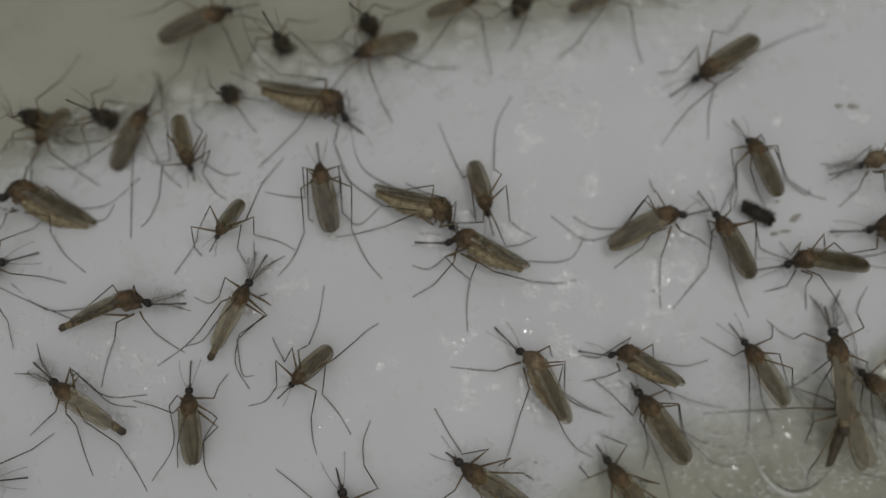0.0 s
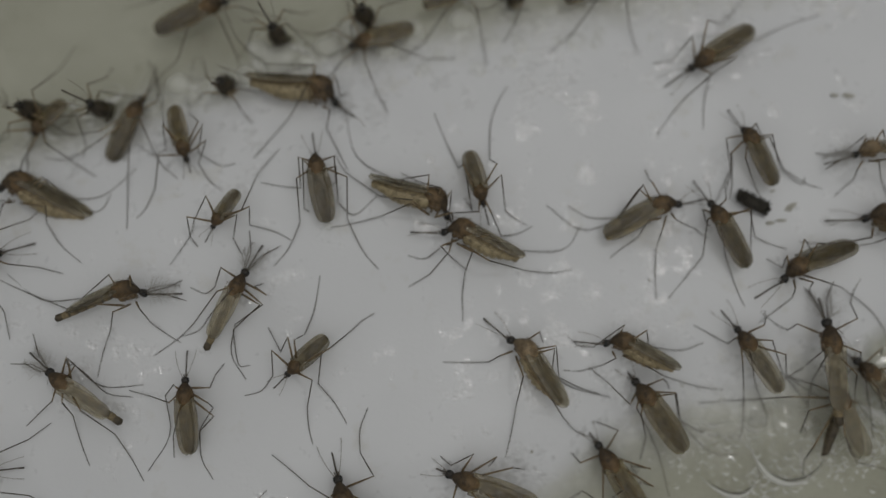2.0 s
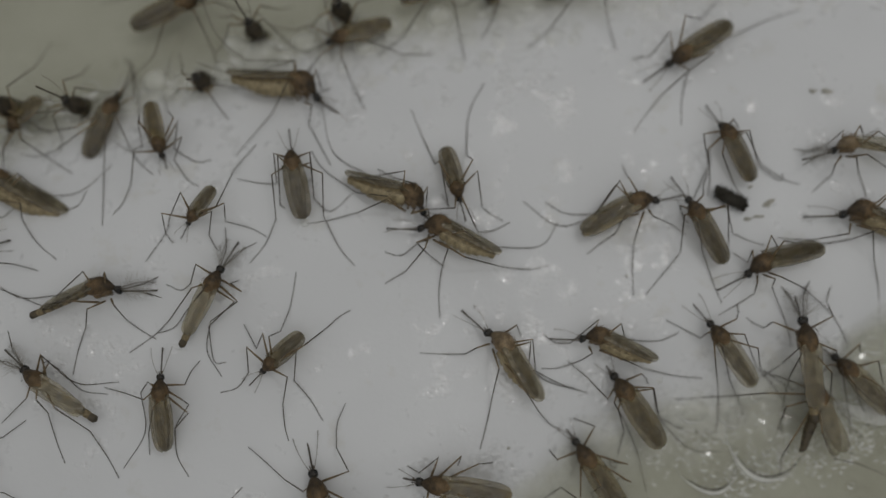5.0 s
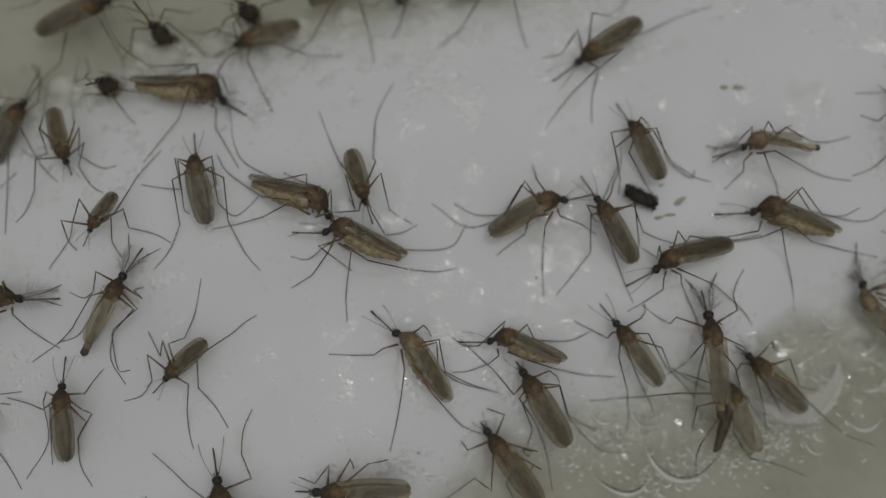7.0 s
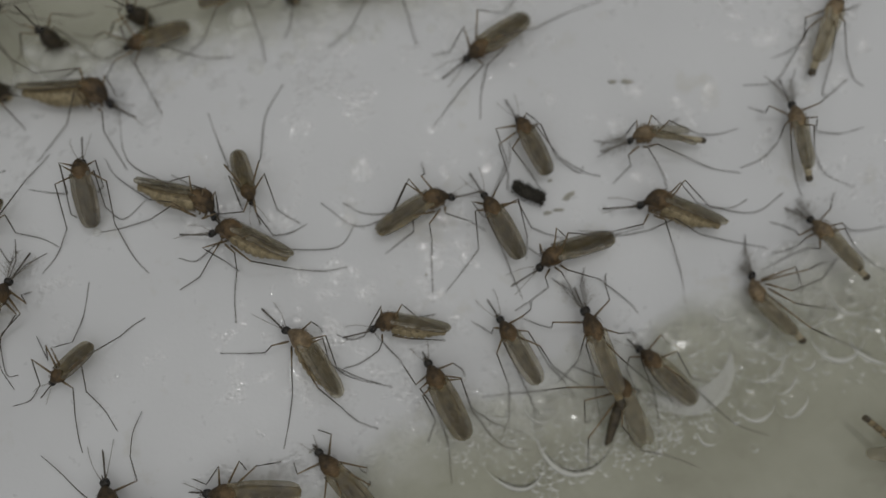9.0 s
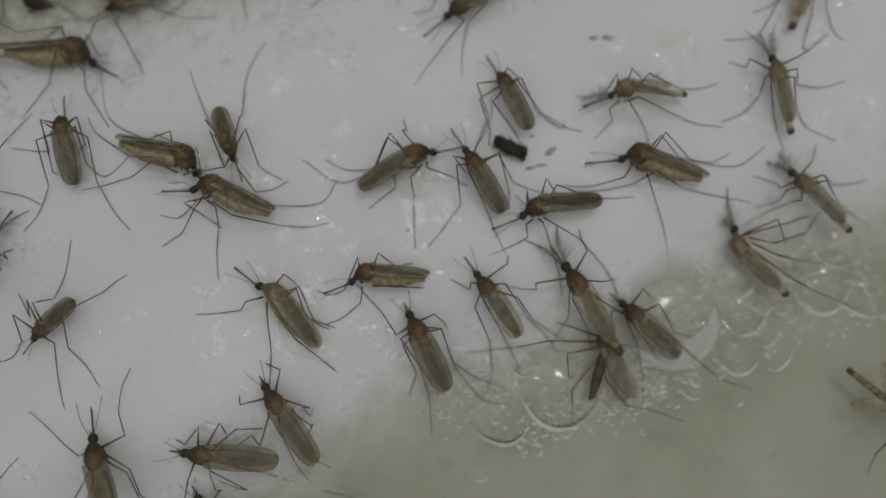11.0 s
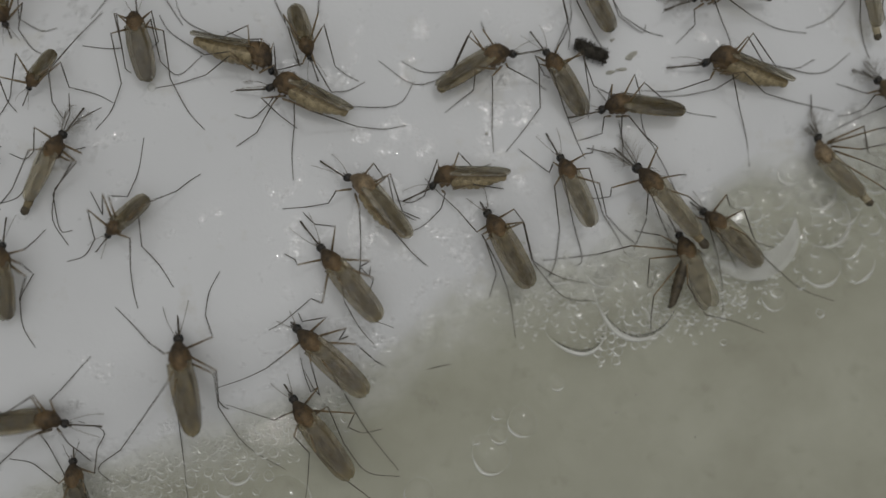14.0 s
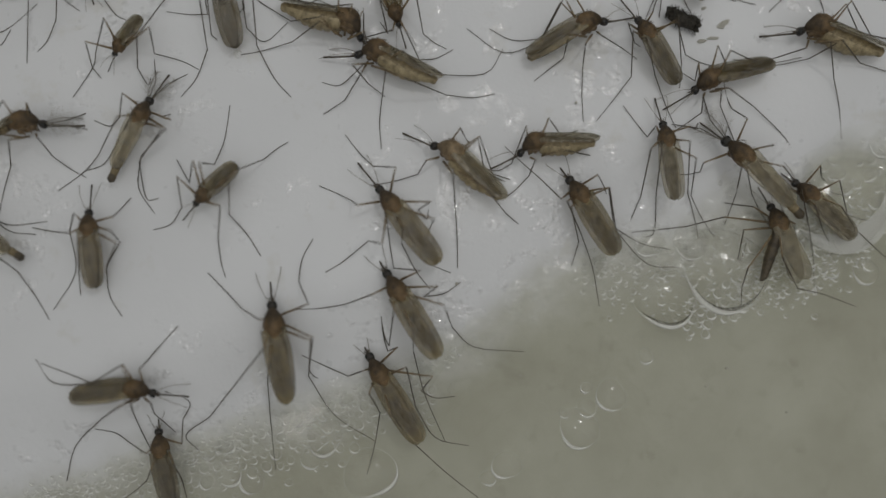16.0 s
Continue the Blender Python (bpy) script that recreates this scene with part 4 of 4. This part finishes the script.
for row in ((-10.25, 14.51, 1.15), (-12.31, 13.32, 0.7), (-15.58, 11.82, 0.6), (-3.54, 15.27, 0.7), (-18.17, 11.06, 0.6), (-7.27, 15.4, 0.8), (-20.53, 9.77, 0.6), (-11.6, 15.1, 0.8),
            (-8.6, 14.3, 0.6), (-5.6, 16.6, 0.9), (-1.9, 16.6, 0.7), (1.2, 17.3, 0.8), (-16.6, 12.7, 0.8), (-14.3, 12.4, 0.5)):
    bubble(*row, label="pale milky bubble in the foam beyond the sheet", milky=True)


def white_bubble(x, y, r):
    thing = new("bubble")
    thing.matrix_world = at(x, y, support(x, y) + 0.03)
    bm = bmesh.new()
    dome(bm, 0, 0, 0, r, r * 0.28, 36, 7)
    part("film", bm, M_BUBBLE, thing).visible_shadow = False
    bm = bmesh.new()
    n = 40
    for k in range(n + 1):
        a = radians(-150 + 170 * k / n)
        w = 1.45 * math.sin(math.pi * k / n) ** 0.8
        for d, z in ((r - w, 0.10), (r - 0.5 * w, 0.16), (r, 0.02)):
            bm.verts.new((d * math.cos(a), d * math.sin(a), z))
    bm.verts.ensure_lookup_table()
    for k in range(n):
        for j in range(2):
            i = 3 * k + j
            bm.faces.new([bm.verts[i + o] for o in (0, 1, 4, 3)])
    part("froth_edge", bm, M_CREAM, thing, "opaque white crescent of froth")
    return tagged(thing, "wide flat bubble with a white froth crescent", "bubble", "bubbles at the waterline")


white_bubble(28.3, -4.9, 2.9)


def foam(name, spots, label, wall=1.0):
    """Countless tiny bubbles as one piece of foam."""
    bm = bmesh.new()
    for x, y, r in spots:
        z = support(x, y)
        seed = random.uniform(0, 6)
        dome(bm, x, y, z, r, r * 0.75, 12, 4, 0, seed)
        # white wall, thickened below to paint a highlight on each tiny bubble
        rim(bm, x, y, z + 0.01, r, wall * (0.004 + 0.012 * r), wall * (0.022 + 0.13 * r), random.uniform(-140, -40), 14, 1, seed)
    ob = part(name, bm, [M_CELL, M_FOAM_SHINE])
    ob.visible_shadow = False
    return tagged(ob, label, "foam", kind="stuff")


def scatter(n, x0, x1, off, spread, r0, r1, edge):
    """Bubbles packed side by side: the wide ones first, small ones in the gaps."""
    out = []
    for k in range(n):
        r = r1 + (r0 - r1) * (k / n) ** 0.35
        for _ in range(14):
            x = random.uniform(x0, x1)
            y = edge(x) + off + random.gauss(0, spread)
            if all((x - a) ** 2 + (y - b) ** 2 > (0.94 * (r + c)) ** 2 for a, b, c in out):
                out.append((x, y, r))
                break
    return out


def froth_skin(x0, x1, off0, off1, seed):
    """A thin wrinkled wet skin over the edge of the sheet."""
    bm = bmesh.new()
    nx, ny = int((x1 - x0) * 5), 36
    rows = []
    for j in range(ny + 1):
        row = []
        for i in range(nx + 1):
            x = x0 + (x1 - x0) * i / nx
            v = j / ny
            taper = smooth(i / nx, 0, 0.35) * smooth(1 - i / nx, 0, 0.15)
            y = lower_edge(x) + (off0 + (off1 - off0) * v) * (0.05 + 0.95 * taper) + 0.8 * noise.noise((x * 0.3, v, seed)) * taper
            fade = math.sin(math.pi * v) * min(1.0, 4 * i / nx, 4 * (1 - i / nx))
            h = 0.55 * abs(noise.noise((x * 0.55, y * 0.75, seed))) + 0.22 * abs(noise.noise((x * 1.7, y * 1.9, seed + 4)))
            row.append(bm.verts.new((x, y, support(x, y) - 0.03 + fade * (0.08 + h))))
        rows.append(row)
    for j in range(ny):
        for i in range(nx):
            bm.faces.new((rows[j][i], rows[j][i + 1], rows[j + 1][i + 1], rows[j + 1][i]))
    ob = part("froth_skin", bm, M_SKIN)
    ob.visible_shadow = False
    return tagged(ob, "wrinkled clear wet skin at the waterline", "froth", kind="stuff")


froth_skin(13.5, 46, -6.5, 2.2, 1.0)
froth_skin(-18, 7, -2.5, 0.6, 7.0)

foam("foam", scatter(230, -19, 6.0, -0.75, 0.3, 0.11, 0.30, lower_edge), "line of fine white foam along the waterline", 1.5)
foam("foam", scatter(200, -19, 4.5, -2.1, 0.7, 0.13, 0.42, lower_edge), "line of fine white foam along the waterline")
foam("foam", scatter(190, 14, 28, -2.4, 1.4, 0.08, 0.34, lower_edge), "patch of fine foam between larger bubbles", 1.4)
foam("foam", scatter(280, 26, 46, -3.0, 1.9, 0.09, 0.5, lower_edge), "patch of fine foam between larger bubbles", 1.4)
foam("foam", scatter(60, 19.0, 22.6, -5.0, 0.45, 0.14, 0.36, lower_edge), "small cluster of bright foam bubbles", 1.5)
foam("foam", scatter(170, 22.0, 30.0, -4.6, 0.8, 0.08, 0.26, lower_edge), "lane of fine bright foam below the wide bubble", 1.6)
foam("foam", scatter(70, 12.5, 20.0, -1.2, 0.7, 0.08, 0.28, lower_edge), "thin foam lying on the lip of the sheet", 1.3)
foam("foam", scatter(150, -32, 22, 0.6, 1.2, 0.2, 0.75, upper_edge), "blurred pale foam beyond the sheet", 2.2)


def waterline():
    """The raised, glossy lip of the liquid along the sheet."""
    bm = bmesh.new()
    rows = []
    n = 90
    for k in range(n):
        x = 2.5 + 12.5 * k / (n - 1)
        y = lower_edge(x) - 0.5 + 0.5 * noise.noise((x * 0.4, 1.0, 0)) + 0.2 * noise.noise((x * 1.4, 5.0, 0))
        wide = (0.55 + 0.9 * abs(noise.noise((x * 0.5, 2.0, 0)))) * min(1.0, 0.15 + k / 12, 0.15 + (n - k) / 12)
        row = []
        for j in range(9):
            v = j / 4 - 1
            px, py = x + 0.4 * wide * v, y - wide * v
            rise = (0.17 + 0.12 * noise.noise((x * 1.3, v, 4.0))) * (1 - v * v)
            row.append(bm.verts.new((px, py, support(px, py) + rise - 0.02)))
        rows.append(row)
    for a, b in zip(rows, rows[1:]):
        for j in range(8):
            bm.faces.new((a[j], a[j + 1], b[j + 1], b[j]))
    ob = part("waterline", bm, M_SKIN)
    ob.visible_shadow = False
    return tagged(ob, "glossy raised lip of liquid along the sheet", "waterline", kind="structure")


waterline()


def debris(x, y, heading):
    bm = bmesh.new()
    rng = random.Random(5)
    pts = [(-1.05 + 0.23 * k, 0.05 * math.sin(k), 0.42 + 0.05 * math.sin(2 * k)) for k in range(10)]
    tube(bm, pts, [0.2, 0.3, 0.36, 0.36, 0.38, 0.36, 0.38, 0.36, 0.3, 0.15], 10)
    for _ in range(60):
        u, a = rng.uniform(-1, 1), rng.uniform(-0.4, 3.5)
        blob(bm, (u, 0.28 * math.cos(a), 0.42 + 0.26 * math.sin(a)), (rng.uniform(0.08, 0.2), rng.uniform(0.06, 0.14), rng.uniform(0.06, 0.14)), 6, 4)
    for _ in range(220):
        u, a = rng.uniform(-1, 1), rng.uniform(-0.6, 3.7)
        p = Vector((u, 0.31 * math.cos(a), 0.42 + 0.31 * math.sin(a)))
        d = rng.uniform(0.1, 0.34)
        tube(bm, [p, p + Vector((rng.uniform(-0.15, 0.15), d * math.cos(a), d * math.sin(a)))], [0.026, 0.006], 3)
    ob = part("debris", bm, M_DEBRIS)
    ob.matrix_world = at(x, y, support(x, y), 0, 0, heading)
    return tagged(ob, "black bristly scrap of insect skin on the sheet", "debris")


debris(18.82, 5.56, -25)


def flake(x, y, length, wide, heading, label="small grey flake lying on the wet sheet"):
    rng = random.Random(int(x * 37 + y * 91))
    bm = bmesh.new()
    n = 9
    top = [bm.verts.new((length * math.cos(2 * math.pi * k / n) * rng.uniform(0.7, 1.1), wide * math.sin(2 * math.pi * k / n) * rng.uniform(0.6, 1.2), 0.06 + rng.uniform(0, 0.05))) for k in range(n)]
    low = [bm.verts.new((v.co.x * 1.05, v.co.y * 1.05, 0.0)) for v in top]
    bm.faces.new(top), bm.faces.new(low[::-1])
    for k in range(n):
        bm.faces.new((top[k], low[k], low[(k + 1) % n], top[(k + 1) % n]))
    ob = part("flake", bm, M_FLAKE, soft=False)
    ob.matrix_world = at(x, y, support(x, y) + 0.01, 0, 0, heading)
    return tagged(ob, label, "flake", "flakes on the sheet")


for row in ((20.0, -15.3, 0.12, 0.06, 30), (24.5, -16.8, 0.08, 0.06, 0), (21.2, -14.3, 0.1, 0.07, 10), (9.4, -14.6, 0.08, 0.05, 60), (21.27, 5.42, 0.42, 0.2, 35), (19.96, 4.41, 0.3, 0.1, 5), (20.63, 4.57, 0.36, 0.09, 5), (24.14, 12.40, 0.25, 0.12, 0), (25.00, 12.39, 0.38, 0.17, 0),
            (12.67, 0.84, 0.09, 0.07, 0), (20.17, 6.36, 0.15, 0.08, 20), (5.78, -9.40, 0.1, 0.08, 0)):
    flake(*row)



def droplet(x, y, z, r):
    bm = bmesh.new()
    blob(bm, (0, 0, r * 0.6), (r, r, r * 0.8), 16, 10)
    ob = part("droplet", bm, M_BUBBLE)
    ob.matrix_world = at(x, y, z)
    return tagged(ob, "tiny clear droplet behind a mosquito", "droplet")


droplet(-6.43, 3.54, support(-6.43, 3.54), 0.26)


# ---- what moves: a few mosquitoes walk or turn ----
def stand(x, y, heading, lift=0.0):
    return at(x, y, support(x, y) + lift, 0, 0, heading)


def motions():
    walk(walker_1, [(0.0, stand(-7.13, 11.51, -19.9)), (0.5, stand(-7.13, 11.55, -19.9)), (1.5, stand(-7.53, 11.85, -15.7)), (3.0, stand(-7.46, 11.77, -15.2)), (5.5, stand(-7.20, 11.85, -13.9)), (9.0, stand(-7.35, 11.85, -10.6)), (16.0, stand(-7.27, 11.96, -10.6))])
    walk(walker_11, [(0.0, stand(21.34, 2.58, -179.6)), (0.3, stand(21.33, 2.52, -178.9)), (0.6, stand(21.53, 1.73, -161.3)), (1.5, stand(21.55, 1.36, -157.1)), (2.0, stand(21.24, 1.50, -153.6)), (3.0, stand(21.16, 1.66, -156.9)), (5.5, stand(20.42, 1.45, -159.7)), (7.0, stand(20.41, 1.66, -160.5)), (9.0, stand(20.16, 1.52, -158.3)), (11.5, stand(20.33, 1.74, -171.3)), (12.5, stand(20.27, 1.81, -171.7)), (14.0, stand(20.22, 2.03, -181.3)), (14.5, stand(20.21, 2.13, -183.3)), (15.0, stand(20.07, 2.00, -176.0)), (16.0, stand(20.11, 1.70, -160.6))])
    walk(walker_29, [(0.0, stand(5.29, -3.68, 125.5)), (0.5, stand(5.10, -3.67, 131.4)), (1.5, stand(5.08, -3.62, 131.1)), (7.0, stand(5.20, -3.20, 128.9)), (9.0, stand(5.33, -3.04, 129.4)), (11.3, stand(4.89, -3.00, 134.2)), (12.5, stand(5.23, -2.64, 136.0)), (14.5, stand(5.57, -2.48, 135.2)), (16.0, stand(5.45, -2.38, 142.5))])
    walk(walker_30, [(0.0, stand(10.86, -3.22, 159.1)), (7.0, stand(10.79, -3.00, 166.5)), (7.4, stand(10.85, -3.00, 166.7)), (8.0, stand(10.76, -2.36, 177.1)), (9.0, stand(10.51, -2.21, 179.2)), (11.5, stand(10.33, -1.99, 185.9)), (12.5, stand(10.43, -2.01, 189.0)), (14.5, stand(10.38, -2.11, 189.1)), (16.0, stand(10.25, -1.96, 190.2))])
    walk(walker_31, [(0.0, stand(12.31, -6.01, 125.5)), (5.5, stand(12.47, -5.87, 123.9)), (7.0, stand(12.34, -5.57, 121.2)), (8.0, stand(12.91, -5.27, 119.6)), (9.0, stand(13.17, -5.26, 116.4)), (11.5, stand(13.07, -4.94, 115.2)), (12.5, stand(13.15, -4.71, 115.7)), (14.5, stand(13.09, -4.72, 119.9)), (16.0, stand(12.67, -4.53, 120.7))])
    walk(walker_32, [(0.0, stand(18.37, -2.85, 123.2)), (7.0, stand(17.72, -2.60, 125.2)), (9.0, stand(17.40, -2.65, 120.3)), (11.5, stand(17.11, -2.67, 123.1)), (12.0, stand(17.25, -1.61, 123.2)), (12.5, stand(17.10, -1.69, 124.0)), (13.5, stand(17.03, -1.62, 116.7)), (14.5, stand(17.38, -1.55, 110.4)), (16.0, stand(17.52, -1.50, 97.6))])
    walk(walker_33, [(0.0, stand(23.20, -2.56, 95.7, 0.5)), (5.5, stand(23.04, -2.78, 95.9, 0.5)), (7.0, stand(22.70, -2.54, 96.2, 0.5)), (7.5, stand(22.34, -2.40, 99.2, 0.5)), (8.0, stand(22.44, -2.47, 101.8, 0.5)), (9.0, stand(22.31, -2.56, 109.8, 0.5)), (11.5, stand(22.40, -2.57, 122.1, 0.5)), (12.5, stand(22.22, -2.42, 126.0, 0.5)), (14.5, stand(21.87, -2.28, 130.9, 0.5)), (16.0, stand(21.74, -2.40, 133.9, 0.5))])
    walk(walker_35, [(0.0, stand(10.64, -10.11, 124.1)), (1.0, stand(10.37, -9.92, 124.1)), (5.5, stand(10.40, -9.84, 125.5)), (7.0, stand(10.42, -9.03, 126.8)), (7.5, stand(10.20, -8.85, 128.4)), (8.0, stand(7.99, -9.79, 132.7)), (9.0, stand(7.03, -10.17, 132.1)), (11.3, stand(4.88, -8.36, 123.2)), (11.9, stand(4.97, -6.80, 130.7)), (12.5, stand(4.47, -7.03, 137.1)), (13.0, stand(4.33, -6.97, 129.9)), (13.5, stand(4.29, -6.47, 128.7)), (14.0, stand(3.97, -6.65, 128.9)), (14.5, stand(2.73, -6.64, 129.6)), (15.0, stand(2.35, -6.16, 128.9)), (15.5, stand(2.67, -5.39, 128.7)), (16.0, stand(2.24, -5.13, 128.2))])
    walk(walker_36, [(0.0, stand(2.15, -9.90, 146.4)), (1.5, stand(2.12, -10.84, 157.1)), (3.0, stand(1.70, -11.04, 170.0)), (5.5, stand(1.67, -11.42, 173.9)), (7.0, stand(1.11, -11.42, 181.7)), (9.0, stand(1.16, -11.47, 179.9)), (11.3, stand(0.83, -11.97, 171.7)), (11.6, stand(2.10, -12.43, 163.5)), (12.0, stand(2.52, -12.49, 153.4)), (12.5, stand(2.72, -12.46, 149.1)), (13.0, stand(2.91, -12.46, 144.5)), (13.5, stand(2.69, -11.66, 141.2)), (14.0, stand(2.65, -11.02, 136.9)), (14.5, stand(2.47, -10.63, 130.8)), (15.0, stand(2.46, -10.33, 125.9)), (16.0, stand(2.52, -9.83, 121.4))])
    walk(walker_37, [(0.0, stand(-4.96, -12.05, 109.8)), (9.0, stand(-5.09, -11.68, 104.8)), (12.5, stand(-4.58, -11.74, 104.1)), (13.0, stand(-4.65, -11.89, 103.8)), (14.5, stand(-4.15, -11.74, 99.5)), (16.0, stand(-4.08, -11.66, 99.7))])
    walk(walker_48, [(0.0, stand(1.08, -15.39, 124.0)), (11.3, stand(0.85, -15.38, 124.0)), (12.5, stand(1.69, -15.07, 129.5)), (13.5, stand(2.19, -15.05, 127.1)), (14.5, stand(2.02, -15.26, 125.9)), (16.0, stand(1.46, -14.43, 121.0))])


motions()
